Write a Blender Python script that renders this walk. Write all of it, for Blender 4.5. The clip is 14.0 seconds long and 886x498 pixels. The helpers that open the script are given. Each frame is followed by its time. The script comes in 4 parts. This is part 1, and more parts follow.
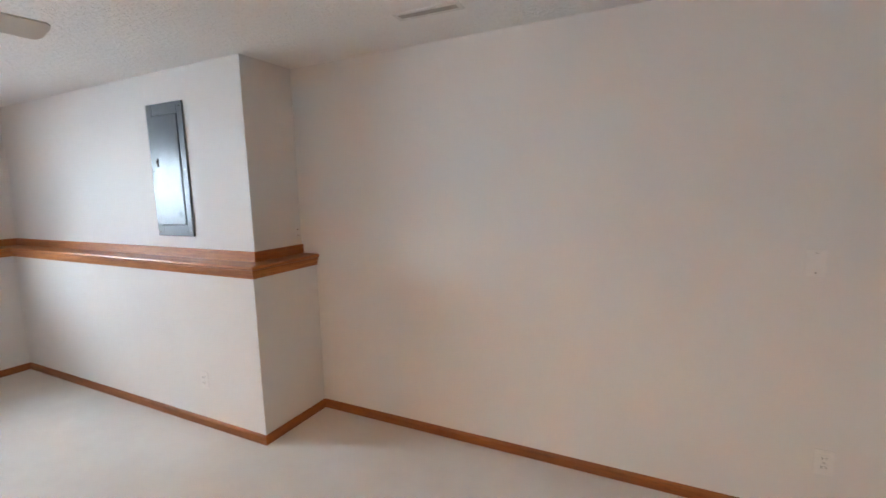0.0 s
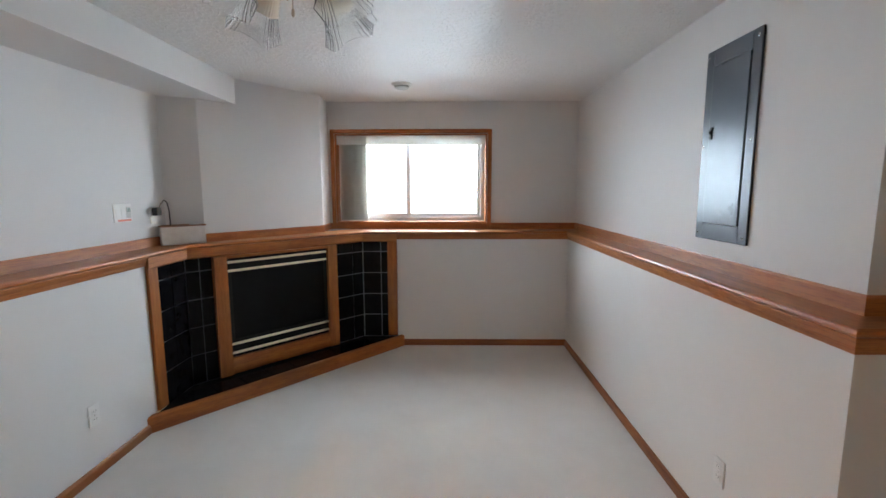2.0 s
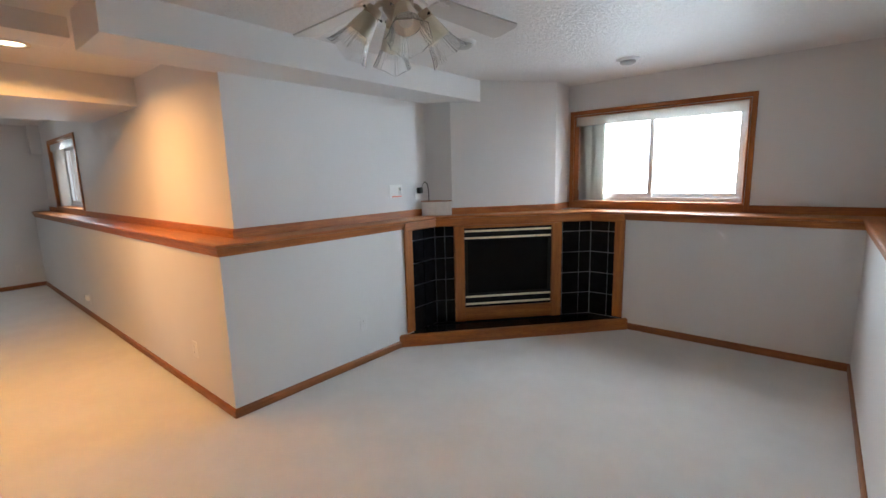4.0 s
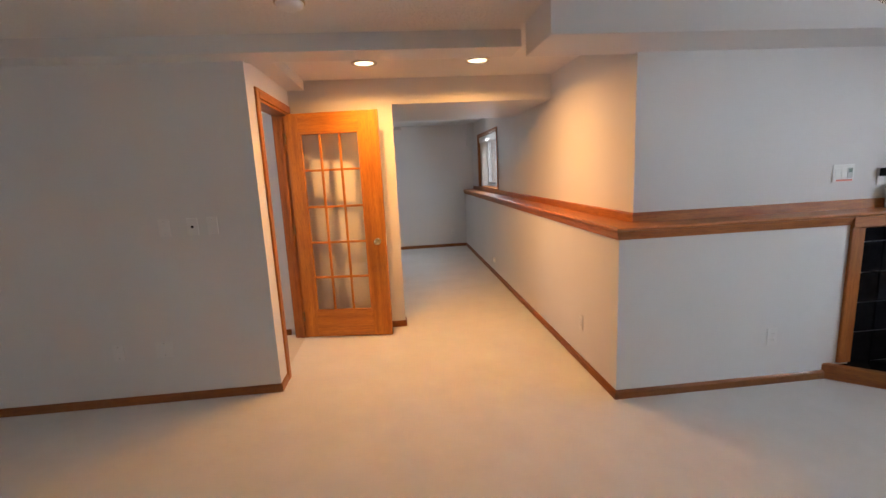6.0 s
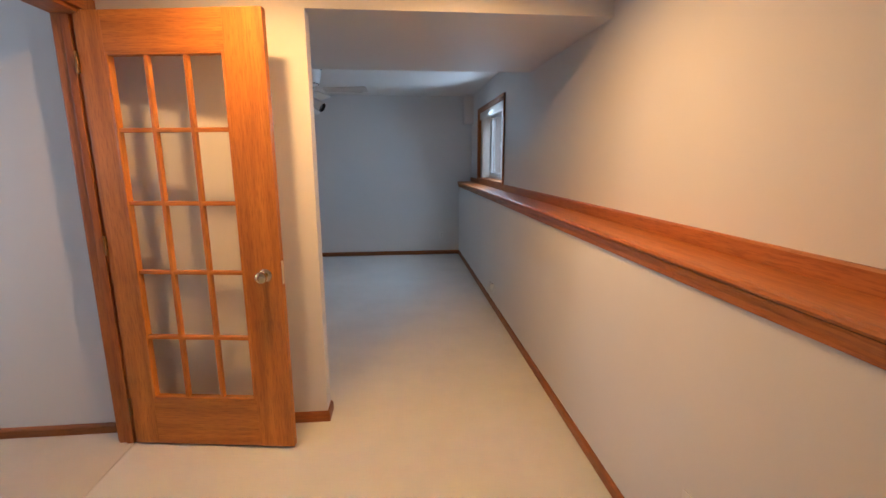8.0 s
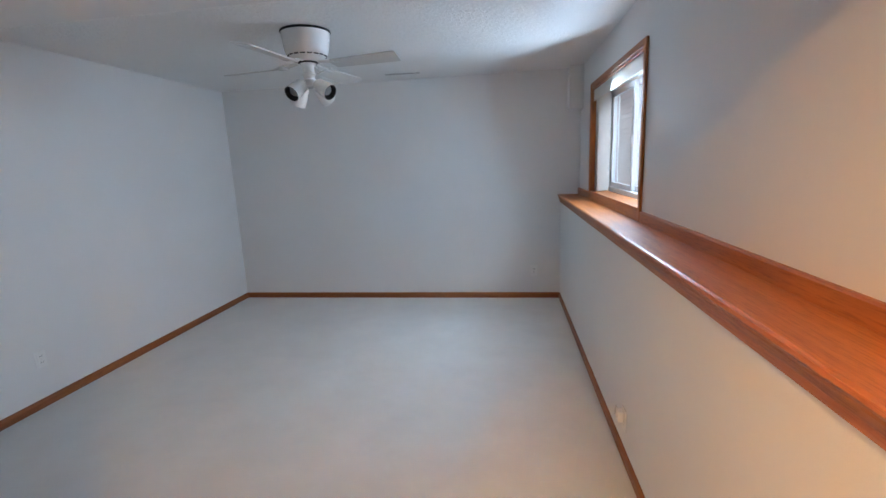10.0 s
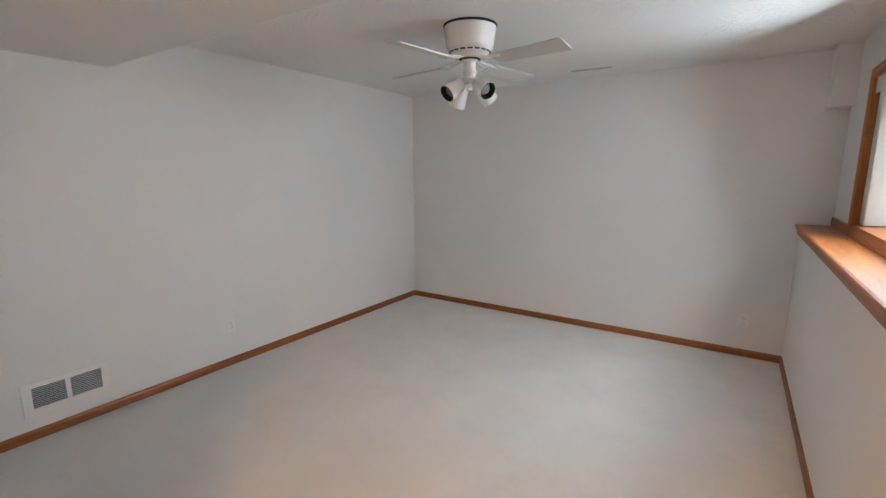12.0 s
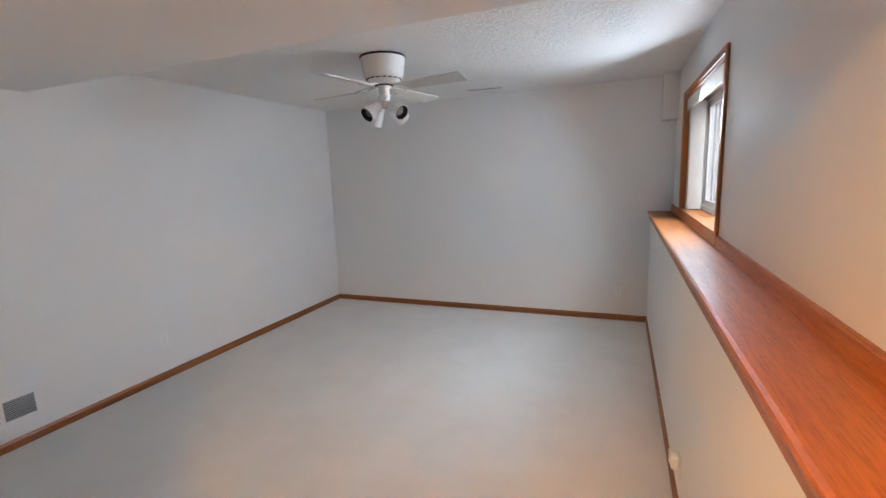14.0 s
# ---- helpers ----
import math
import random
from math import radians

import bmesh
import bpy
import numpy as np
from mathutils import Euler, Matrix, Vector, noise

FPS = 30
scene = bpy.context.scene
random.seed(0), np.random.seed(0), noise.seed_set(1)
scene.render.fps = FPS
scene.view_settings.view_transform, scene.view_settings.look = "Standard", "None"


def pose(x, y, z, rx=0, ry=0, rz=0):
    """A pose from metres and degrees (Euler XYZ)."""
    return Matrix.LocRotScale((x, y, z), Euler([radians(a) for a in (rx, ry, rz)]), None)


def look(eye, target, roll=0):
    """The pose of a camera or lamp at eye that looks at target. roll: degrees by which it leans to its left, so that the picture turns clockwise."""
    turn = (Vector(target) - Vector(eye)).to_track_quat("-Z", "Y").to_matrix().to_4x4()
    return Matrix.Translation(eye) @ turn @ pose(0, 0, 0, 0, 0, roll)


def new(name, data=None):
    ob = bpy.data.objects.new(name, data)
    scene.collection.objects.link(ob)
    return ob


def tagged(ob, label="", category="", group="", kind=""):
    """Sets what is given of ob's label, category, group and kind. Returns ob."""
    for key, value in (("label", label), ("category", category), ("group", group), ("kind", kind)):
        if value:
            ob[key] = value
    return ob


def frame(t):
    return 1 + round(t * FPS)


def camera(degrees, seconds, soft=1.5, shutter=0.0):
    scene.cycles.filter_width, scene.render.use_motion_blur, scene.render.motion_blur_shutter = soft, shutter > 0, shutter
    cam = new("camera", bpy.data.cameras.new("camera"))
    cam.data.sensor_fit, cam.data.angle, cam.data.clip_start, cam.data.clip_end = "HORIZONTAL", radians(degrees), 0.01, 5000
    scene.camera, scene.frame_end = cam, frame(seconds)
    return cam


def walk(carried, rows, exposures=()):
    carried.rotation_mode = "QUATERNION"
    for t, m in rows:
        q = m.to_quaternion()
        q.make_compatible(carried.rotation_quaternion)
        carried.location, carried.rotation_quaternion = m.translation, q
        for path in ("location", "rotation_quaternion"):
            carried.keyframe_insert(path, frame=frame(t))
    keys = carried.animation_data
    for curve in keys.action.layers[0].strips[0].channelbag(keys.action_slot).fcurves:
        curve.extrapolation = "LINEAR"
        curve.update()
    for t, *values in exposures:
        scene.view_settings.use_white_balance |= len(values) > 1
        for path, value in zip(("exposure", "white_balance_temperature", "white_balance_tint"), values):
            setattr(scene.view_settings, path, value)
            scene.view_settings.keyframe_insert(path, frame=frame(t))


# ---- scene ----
cam = camera(89.8, 14.0, shutter=0.1)
PATH = [
    (0, (-2.222, -1.378, 1.531), (-1.337, -3.151, 1.261), -1.4),
    (0.5, (-1.989, -1.573, 1.495), (-0.454, -2.832, 1.253), -3.4),
    (1, (-1.741, -1.692, 1.492), (0.075, -2.491, 1.241), -4.1),
    (1.5, (-1.445, -1.836, 1.522), (0.47, -2.353, 1.268), -2.9),
    (2, (-1.291, -2.036, 1.483), (0.692, -2.01, 1.225), -0.1),
    (2.2, (-1.272, -2.118, 1.485), (0.699, -1.905, 1.226), 0.4),
    (4.3, (-1.34, -2.945, 1.48), (-0.002, -1.495, 1.134), -1.5),
    (4.5, (-1.414, -2.961, 1.499), (-0.221, -1.398, 1.139), -1.4),
    (5, (-1.539, -3.008, 1.537), (-0.777, -1.196, 1.17), -2.5),
    (5.5, (-1.54, -2.948, 1.516), (-1.194, -1.007, 1.182), -3.0),
    (6, (-1.499, -2.714, 1.5), (-1.311, -0.753, 1.151), -2.8),
    (6.5, (-1.365, -2.313, 1.451), (-1.163, -0.355, 1.096), -1.6),
    (7, (-1.213, -1.887, 1.449), (-0.992, 0.063, 1.067), -1.2),
    (7.5, (-1.123, -1.35, 1.405), (-0.936, 0.606, 1.034), -0.8),
    (8, (-1.073, -0.774, 1.413), (-0.887, 1.18, 1.024), -0.2),
    (8.2, (-1.055, -0.553, 1.42), (-0.872, 1.396, 1.021), 0.0),
    (10.3, (-0.734, 1.392, 1.499), (-1.252, 3.287, 1.13), -3.0),
    (10.5, (-0.729, 1.487, 1.505), (-1.468, 3.309, 1.14), -2.1),
    (11, (-0.68, 1.65, 1.476), (-1.718, 3.325, 1.132), -1.1),
    (11.5, (-0.637, 1.689, 1.503), (-1.711, 3.342, 1.163), -1.1),
    (12, (-0.609, 1.7, 1.503), (-1.689, 3.347, 1.157), 0.0),
    (12.5, (-0.553, 1.61, 1.542), (-1.534, 3.321, 1.208), 0.5),
    (13, (-0.5, 1.415, 1.536), (-1.267, 3.236, 1.224), -1.4),
    (13.5, (-0.483, 1.296, 1.529), (-1.209, 3.136, 1.231), -2.2),
    (14, (-0.465, 1.257, 1.526), (-1.199, 3.088, 1.197), -2.2),
]
EXPOSURES = [(0, .80, 6900, 13), (0.5, .66, 6900, 14), (1, .50, 6950, 13), (1.5, .38, 6950, 13), (2, .13, 7000, 13), (4.5, .10, 6850, 13), (5, .07, 7150, 16), (5.5, 0, 7250, 18), (6, -.05, 7150, 18), (7, -.11, 6500, 15), (7.5, -.22, 6250, 14), (8, -.34, 5750, 11), (10.5, .74, 5900, 10), (11, .79, 6400, 12), (12.5, .74, 7000, 14), (14, .75, 6650, 14)]
walk(cam, [(t, look(eye, target, roll)) for t, eye, target, roll in PATH], EXPOSURES)

# ---------------- light ----------------
world = bpy.data.worlds.new("world")
scene.world = world
world.use_nodes = True
wn = world.node_tree.nodes
sky = wn.new("ShaderNodeTexSky")
sky.sky_type = "NISHITA"
sky.sun_disc = False
sky.sun_elevation = radians(38)
sky.sun_rotation = radians(200)
wn["Background"].inputs["Strength"].default_value = 0.13
world.node_tree.links.new(sky.outputs["Color"], wn["Background"].inputs["Color"])


def lamp(name, kind, m, energy, colour, **more):
    data = bpy.data.lights.new(name, kind)
    data.energy, data.color = energy, colour
    ob = new(name, data)
    ob.matrix_world = m
    if kind == "AREA":
        data.shape = more.get("shape", "RECTANGLE")
        data.size = more.get("w", 1)
        data.size_y = more.get("h", more.get("w", 1))
        data.spread = radians(more.get("spread", 180))
    if kind == "SUN":
        data.angle = radians(more.get("angle", 0.5))
    return ob


lamp("overcast_sun", "SUN", look((6, -8, 9), (0, 0, 0)), 0.5, (1, 0.97, 0.92), angle=20)
# daylight for the two windows: lamps outside both, one in the end-room opening
lamp("window_daylight", "AREA", look((4.2, -1.85, 2.15), (2.2, -1.6, 1.25)), 445, (0.66, 0.835, 1.0), w=2.6, h=2.6)
# added sky lamp between the houses, tilted to brighten the siding
lamp("window_daylight", "AREA", look((1.2, 4.6, 3.7), (1.75, 4.5, 1.0)), 250, (0.66, 0.835, 1.0), w=1.5, h=5.0)
lamp("window_daylight", "AREA", look((0.105, 4.58, 1.84), (-2.0, 3.2, 1.1)), 21.5, (0.66, 0.835, 1.0), w=1.38, h=0.3)
# daylight for the room behind the glazed door, through an unseen, inferred window
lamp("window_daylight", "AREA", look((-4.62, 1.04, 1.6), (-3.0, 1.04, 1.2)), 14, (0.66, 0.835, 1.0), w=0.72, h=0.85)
WARM = (1.0, 0.51, 0.16)
LAMPS = [(-1.686, 0.924), (-0.807, 0.924)]
for lx, ly in LAMPS:
    lamp("downlight", "AREA", pose(lx, ly, 2.325), 23.5, WARM, shape="DISK", w=0.085, spread=160)

# ---------------- materials ----------------


def mat(name):
    m = bpy.data.materials.new(name)
    m.use_nodes = True
    nt = m.node_tree
    return m, nt, nt.nodes["Principled BSDF"]


def ramp(nt, fac, stops):
    r = nt.nodes.new("ShaderNodeValToRGB")
    els = r.color_ramp.elements
    while len(els) < len(stops):
        els.new(0.5)
    for e, (p, c) in zip(els, stops):
        e.position, e.color = p, (*c, 1)
    nt.links.new(fac, r.inputs["Fac"])
    return r.outputs["Color"]


def coords(nt, scale=(1, 1, 1), rot=(0, 0, 0)):
    c = nt.nodes.new("ShaderNodeTexCoord")
    p = nt.nodes.new("ShaderNodeMapping")
    p.inputs["Scale"].default_value = scale
    p.inputs["Rotation"].default_value = rot
    nt.links.new(c.outputs["Object"], p.inputs["Vector"])
    return p.outputs["Vector"]


def noise_tex(nt, vec, scale, detail=4, rough=0.55):
    n = nt.nodes.new("ShaderNodeTexNoise")
    n.inputs["Scale"].default_value, n.inputs["Detail"].default_value = scale, detail
    n.inputs["Roughness"].default_value = rough
    nt.links.new(vec, n.inputs["Vector"])
    return n.outputs["Fac"]


def bump(nt, bsdf, height, strength, distance):
    b = nt.nodes.new("ShaderNodeBump")
    b.inputs["Strength"].default_value, b.inputs["Distance"].default_value = strength, distance
    nt.links.new(height, b.inputs["Height"])
    nt.links.new(b.outputs["Normal"], bsdf.inputs["Normal"])


def mix(nt, a, b, fac, mode="MULTIPLY"):
    n = nt.nodes.new("ShaderNodeMix")
    n.data_type, n.blend_type = "RGBA", mode
    n.inputs[0].default_value = fac
    nt.links.new(a, n.inputs[6])
    nt.links.new(b, n.inputs[7])
    return n.outputs[2]


def paint(name, lo, hi, rough, fine, height, strength=0.5):
    """Painted plasterboard with a fine texture and faint unevenness of tone."""
    m, nt, b = mat(name)
    v = coords(nt)
    nt.links.new(ramp(nt, noise_tex(nt, v, 1.3, 5), [(0.3, lo), (0.7, hi)]), b.inputs["Base Color"])
    b.inputs["Roughness"].default_value = rough
    bump(nt, b, noise_tex(nt, v, fine, 6, 0.6), strength, height)
    return m


WALL = paint("wall_paint", (0.72, 0.712, 0.70), (0.755, 0.748, 0.736), 0.62, 140, 0.0015, 0.35)


def ceiling_texture():
    m, nt, b = mat("knockdown_ceiling")
    v = coords(nt)
    nt.links.new(ramp(nt, noise_tex(nt, v, 1.1, 4), [(0.3, (0.78, 0.77, 0.75)), (0.7, (0.82, 0.81, 0.79))]), b.inputs["Base Color"])
    b.inputs["Roughness"].default_value = 0.42
    n = noise_tex(nt, v, 36, 6, 0.62)
    flat = ramp(nt, n, [(0.46, (0, 0, 0)), (0.58, (1, 1, 1))])
    bump(nt, b, flat, 0.8, 0.004)
    return m


CEIL = ceiling_texture()


def carpet_pile(name, tone=(1, 1, 1)):
    m, nt, b = mat(name)
    v = coords(nt)
    lo, hi = ((c * t for c, t in zip(pair, tone)) for pair in ((0.70, 0.672, 0.637), (0.79, 0.764, 0.728)))
    a = ramp(nt, noise_tex(nt, v, 2.6, 7, 0.68), [(0.3, tuple(lo)), (0.7, tuple(hi))])
    f = ramp(nt, noise_tex(nt, v, 260, 3, 0.7), [(0.3, (0.80, 0.79, 0.78)), (0.7, (1, 1, 1))])
    nt.links.new(mix(nt, a, f, 0.8), b.inputs["Base Color"])
    b.inputs["Roughness"].default_value = 0.95
    b.inputs["Sheen Weight"].default_value = 0.25
    bump(nt, b, noise_tex(nt, v, 240, 4, 0.7), 0.9, 0.006)
    return m


CARPET = carpet_pile("cream_carpet")
CARPET_TAN = carpet_pile("tan_carpet", (0.88, 0.82, 0.74))


def oak(name, turn=0.0, upright=False, tone=1.0, hue=(1, 1, 1)):
    """Honey-stained oak, its grain along X turned by that angle, or upright."""
    m, nt, b = mat(name)
    if upright:
        v = coords(nt, (1, 1, 0.07))
    else:
        c = coords(nt, (1, 1, 1), (0, 0, -turn))
        p = nt.nodes.new("ShaderNodeMapping")
        p.inputs["Scale"].default_value = (0.07, 1, 1)
        nt.links.new(c, p.inputs["Vector"])
        v = p.outputs["Vector"]
    r, g, bl = (tone * k for k in hue)
    base = ramp(nt, noise_tex(nt, v, 26, 6, 0.65), [
        (0.25, (0.31 * r, 0.085 * g, 0.013 * bl)), (0.5, (0.44 * r, 0.139 * g, 0.023 * bl)), (0.75, (0.53 * r, 0.188 * g, 0.036 * bl))])
    pores = ramp(nt, noise_tex(nt, v, 190, 3, 0.6), [(0.36, (0.62, 0.55, 0.48)), (0.5, (1, 1, 1))])
    big = ramp(nt, noise_tex(nt, coords(nt), 2.2, 3), [(0.3, (0.86, 0.84, 0.82)), (0.7, (1, 1, 1))])
    rings = nt.nodes.new("ShaderNodeTexWave")
    rings.wave_type, rings.rings_direction = "RINGS", "Z" if upright else "X"
    for key, value in (("Scale", 3.2), ("Distortion", 9.0), ("Detail", 3.0), ("Detail Scale", 1.6), ("Detail Roughness", 0.55)):
        rings.inputs[key].default_value = value
    nt.links.new(v, rings.inputs["Vector"])
    growth = ramp(nt, rings.outputs["Fac"], [(0.0, (0.66, 0.60, 0.54)), (0.35, (0.97, 0.96, 0.95)), (1.0, (1.06, 1.06, 1.06))])
    streaked = mix(nt, mix(nt, base, pores, 0.7), growth, 0.4)
    nt.links.new(mix(nt, streaked, big, 0.8), b.inputs["Base Color"])
    b.inputs["Roughness"].default_value = 0.5
    b.inputs["Coat Weight"].default_value = 0.28
    b.inputs["Coat Roughness"].default_value = 0.2
    bump(nt, b, noise_tex(nt, v, 190, 3, 0.6), 0.15, 0.001)
    return m


OAK_X = oak("oak_along_x")
OAK_Y = oak("oak_along_y", math.pi / 2)
OAK_D = oak("oak_diagonal", -math.pi / 4)
OAK_Z = oak("oak_upright", 0, True)
BASE_X = oak("baseboard_oak_x", 0, False, 0.66)
BASE_Y = oak("baseboard_oak_y", math.pi / 2, False, 0.66)


def plain(name, colour, rough=0.5, metal=0.0, grain=0.06, scale=30, relief=0.0, **extra):
    m, nt, b = mat(name)
    lo = tuple(c * (1 - grain) for c in colour)
    hi = tuple(min(1, c * (1 + grain)) for c in colour)
    v = coords(nt)
    n = noise_tex(nt, v, scale, 4)
    nt.links.new(ramp(nt, n, [(0.3, lo), (0.7, hi)]), b.inputs["Base Color"])
    r = ramp(nt, noise_tex(nt, v, scale * 0.4, 4), [(0.3, (rough * 0.85,) * 3), (0.7, (min(1, rough * 1.15),) * 3)])
    nt.links.new(r, b.inputs["Roughness"])
    b.inputs["Metallic"].default_value = metal
    if relief:
        bump(nt, b, noise_tex(nt, v, scale * 4, 3), 0.3, relief)
    for key, value in extra.items():
        b.inputs[key].default_value = value
    return m


def glass(name, tint=(1, 1, 1), rough=0.0, ior=1.45):
    m, nt, b = mat(name)
    b.inputs["Base Color"].default_value = (*tint, 1)
    b.inputs["Transmission Weight"].default_value = 1
    b.inputs["Roughness"].default_value = rough
    b.inputs["IOR"].default_value = ior
    return m


BLACK_TILE = plain("black_glazed_tile", (0.008, 0.008, 0.010), 0.16, 0, 0.4, 14, 0.0005, **{"Specular IOR Level": 0.06})
BLACK_GROUT = plain("black_grout", (0.008, 0.008, 0.008), 0.9, 0, 0.2, 60, **{"Specular IOR Level": 0.05})
GROUT = plain("grey_grout", (0.25, 0.27, 0.31), 0.9, 0, 0.15, 60)
BLACK_METAL = plain("black_metal", (0.008, 0.008, 0.008), 0.4, 0.0, 0.3, 40, **{"Specular IOR Level": 0.2})
FIRE_GLASS = plain("dark_fire_glass", (0.006, 0.006, 0.007), 0.22, 0, 0.1, 3, **{"Specular IOR Level": 0.12})
BRASS = plain("polished_brass", (0.90, 0.82, 0.62), 0.36, 1.0, 0.05, 60)
KNOB = plain("bright_polished_brass", (0.86, 0.68, 0.38), 0.07, 1.0, 0.04, 20)
DARK_BRASS = plain("dark_brass", (0.26, 0.14, 0.05), 0.45, 0.7, 0.15, 40)
STEEL = plain("grey_enamel_steel", (0.070, 0.081, 0.096), 0.33, 0.45, 0.08, 12)
CHROME = plain("chrome", (0.7, 0.7, 0.7), 0.15, 1.0)
WHITE_PLASTIC = plain("white_plastic", (0.86, 0.86, 0.84), 0.4, 0, 0.02)
BEIGE_PLASTIC = plain("beige_plastic", (0.66, 0.55, 0.36), 0.4, 0, 0.03)
PLATE = plain("off_white_plate", (0.77, 0.765, 0.75), 0.4, 0, 0.02)
WHITE_ENAMEL = plain("white_enamel", (0.80, 0.79, 0.77), 0.25, 0, 0.02)
VINYL = plain("white_vinyl", (0.80, 0.80, 0.79), 0.35, 0, 0.02)
VANE = plain("cream_vane", (0.80, 0.785, 0.75), 0.6, 0, 0.04, 20)
vane_nt, vane_b = VANE.node_tree, VANE.node_tree.nodes["Principled BSDF"]
thin = vane_nt.nodes.new("ShaderNodeBsdfTranslucent")
thin.inputs["Color"].default_value = (0.80, 0.785, 0.75, 1)
blend = vane_nt.nodes.new("ShaderNodeMixShader")
blend.inputs["Fac"].default_value = 0.4
vane_nt.links.new(vane_b.outputs["BSDF"], blend.inputs[1])
vane_nt.links.new(thin.outputs["BSDF"], blend.inputs[2])
vane_nt.links.new(blend.outputs["Shader"], vane_nt.nodes["Material Output"].inputs["Surface"])
# near-black for black parts, and for shade inside ducts and slots
DARK = plain("black_and_cavity_shade", (0.01, 0.01, 0.01), 0.8)
BLADE = plain("white_blade", (0.60, 0.58, 0.55), 0.42, 0, 0.03, 10)
BRONZE = plain("tan_antique_metal", (0.50, 0.42, 0.33), 0.42, 0.35, 0.12, 30)
FROST_TAN = glass("tan_frosted_glass", (0.90, 0.84, 0.73), 0.6)
RIBBED = glass("ribbed_frosted_glass", (0.98, 0.99, 0.99), 0.22)
PANE = glass("clear_pane", (0.98, 0.99, 0.99))
TERRACOTTA = plain("whitewashed_planter", (0.86, 0.85, 0.82), 0.7, 0, 0.06, 18, 0.001)
SIDING = plain("beige_siding", (0.82, 0.63, 0.51), 0.55, 0, 0.05, 9)
SOIL = plain("pale_ground", (0.42, 0.43, 0.44), 0.8, 0, 0.04, 3, 0.01)
LENS, lnt, lb = mat("lit_lens")
lb.inputs["Emission Color"].default_value = (1, 0.80, 0.52, 1)
lb.inputs["Emission Strength"].default_value = 6

# ---------------- building helpers ----------------


def add_box(bm, lo, hi, bevel=0.0, m=None):
    """A box from corner lo to corner hi, with rounded edges, turned by m."""
    ctr = [(a + b) / 2 for a, b in zip(lo, hi)]
    size = [abs(b - a) for a, b in zip(lo, hi)]
    geo = bmesh.ops.create_cube(bm, size=1.0, matrix=Matrix.Translation(ctr) @ Matrix.Diagonal((*size, 1)))
    verts = geo["verts"]
    if bevel:
        edges = list({e for v in verts for e in v.link_edges})
        done = bmesh.ops.bevel(bm, geom=edges, offset=min(bevel, min(size) * 0.45), segments=2, profile=0.6, affect="EDGES")
        verts = done["verts"] + [v for v in verts if v.is_valid]
        verts = list({v for v in verts if v.is_valid})
    if m is not None:
        bmesh.ops.transform(bm, matrix=m, verts=verts)
    return verts


def add_lathe(bm, rings, m=None, steps=32, cap=True):
    """A turned body from rings of (radius, z), closed at both ends."""
    loops = []
    for r, z in rings:
        loop = []
        for i in range(steps):
            a = 2 * math.pi * i / steps
            p = Vector((r * math.cos(a), r * math.sin(a), z))
            loop.append(bm.verts.new(m @ p if m else p))
        loops.append(loop)
    for a, b in zip(loops, loops[1:]):
        for i in range(steps):
            j = (i + 1) % steps
            bm.faces.new((a[i], a[j], b[j], b[i]))
    if cap:
        bm.faces.new(list(reversed(loops[0])))
        bm.faces.new(loops[-1])


def add_tube(bm, points, radius, steps=10):
    """A round rod along points."""
    pts = [Vector(p) for p in points]
    loops = []
    for i, p in enumerate(pts):
        d = (pts[min(i + 1, len(pts) - 1)] - pts[max(i - 1, 0)]).normalized()
        u = d.cross(Vector((0, 0, 1)) if abs(d.z) < 0.9 else Vector((1, 0, 0))).normalized()
        w = d.cross(u)
        loops.append([bm.verts.new(p + radius * (math.cos(2 * math.pi * k / steps) * u + math.sin(2 * math.pi * k / steps) * w)) for k in range(steps)])
    for a, b in zip(loops, loops[1:]):
        for k in range(steps):
            j = (k + 1) % steps
            bm.faces.new((a[k], a[j], b[j], b[k]))
    bm.faces.new(list(reversed(loops[0])))
    bm.faces.new(loops[-1])


def add_prism(bm, outline, z0, z1):
    """An upright prism over a plan outline."""
    a = [bm.verts.new((x, y, z0)) for x, y in outline]
    b = [bm.verts.new((x, y, z1)) for x, y in outline]
    n = len(outline)
    for i in range(n):
        j = (i + 1) % n
        bm.faces.new((a[i], a[j], b[j], b[i]))
    bm.faces.new(list(reversed(a)))
    bm.faces.new(b)


def offset_point(path, i, o):
    """The mitred point of a plan path at index i, moved by o to its right."""
    p = Vector(path[i])
    dirs = []
    if i > 0:
        dirs.append((p - Vector(path[i - 1])).normalized())
    if i < len(path) - 1:
        dirs.append((Vector(path[i + 1]) - p).normalized())
    ns = [Vector((d.y, -d.x)) for d in dirs]
    if len(ns) == 1:
        return p + ns[0] * o
    b = (ns[0] + ns[1]).normalized()
    return p + b * (o / max(0.3, b.dot(ns[0])))


def add_moulding(bm, path, profile, first, last):
    """The profile of (offset to the right, z) swept along path from index first to last, mitred."""
    loops = []
    for i in range(first, last + 1):
        loops.append([bm.verts.new((*offset_point(path, i, o), z)) for o, z in profile])
    n = len(profile)
    for a, b in zip(loops, loops[1:]):
        for k in range(n):
            j = (k + 1) % n
            bm.faces.new((a[k], b[k], b[j], a[j]))
    bm.faces.new(loops[0])
    bm.faces.new(list(reversed(loops[-1])))


def mesh_of(name, bm, material, smooth=False):
    bmesh.ops.recalc_face_normals(bm, faces=bm.faces)
    me = bpy.data.meshes.new(name)
    bm.to_mesh(me)
    bm.free()
    me.materials.append(material)
    if smooth:
        me.shade_smooth()
        me.set_sharp_from_angle(angle=radians(40))
    return me


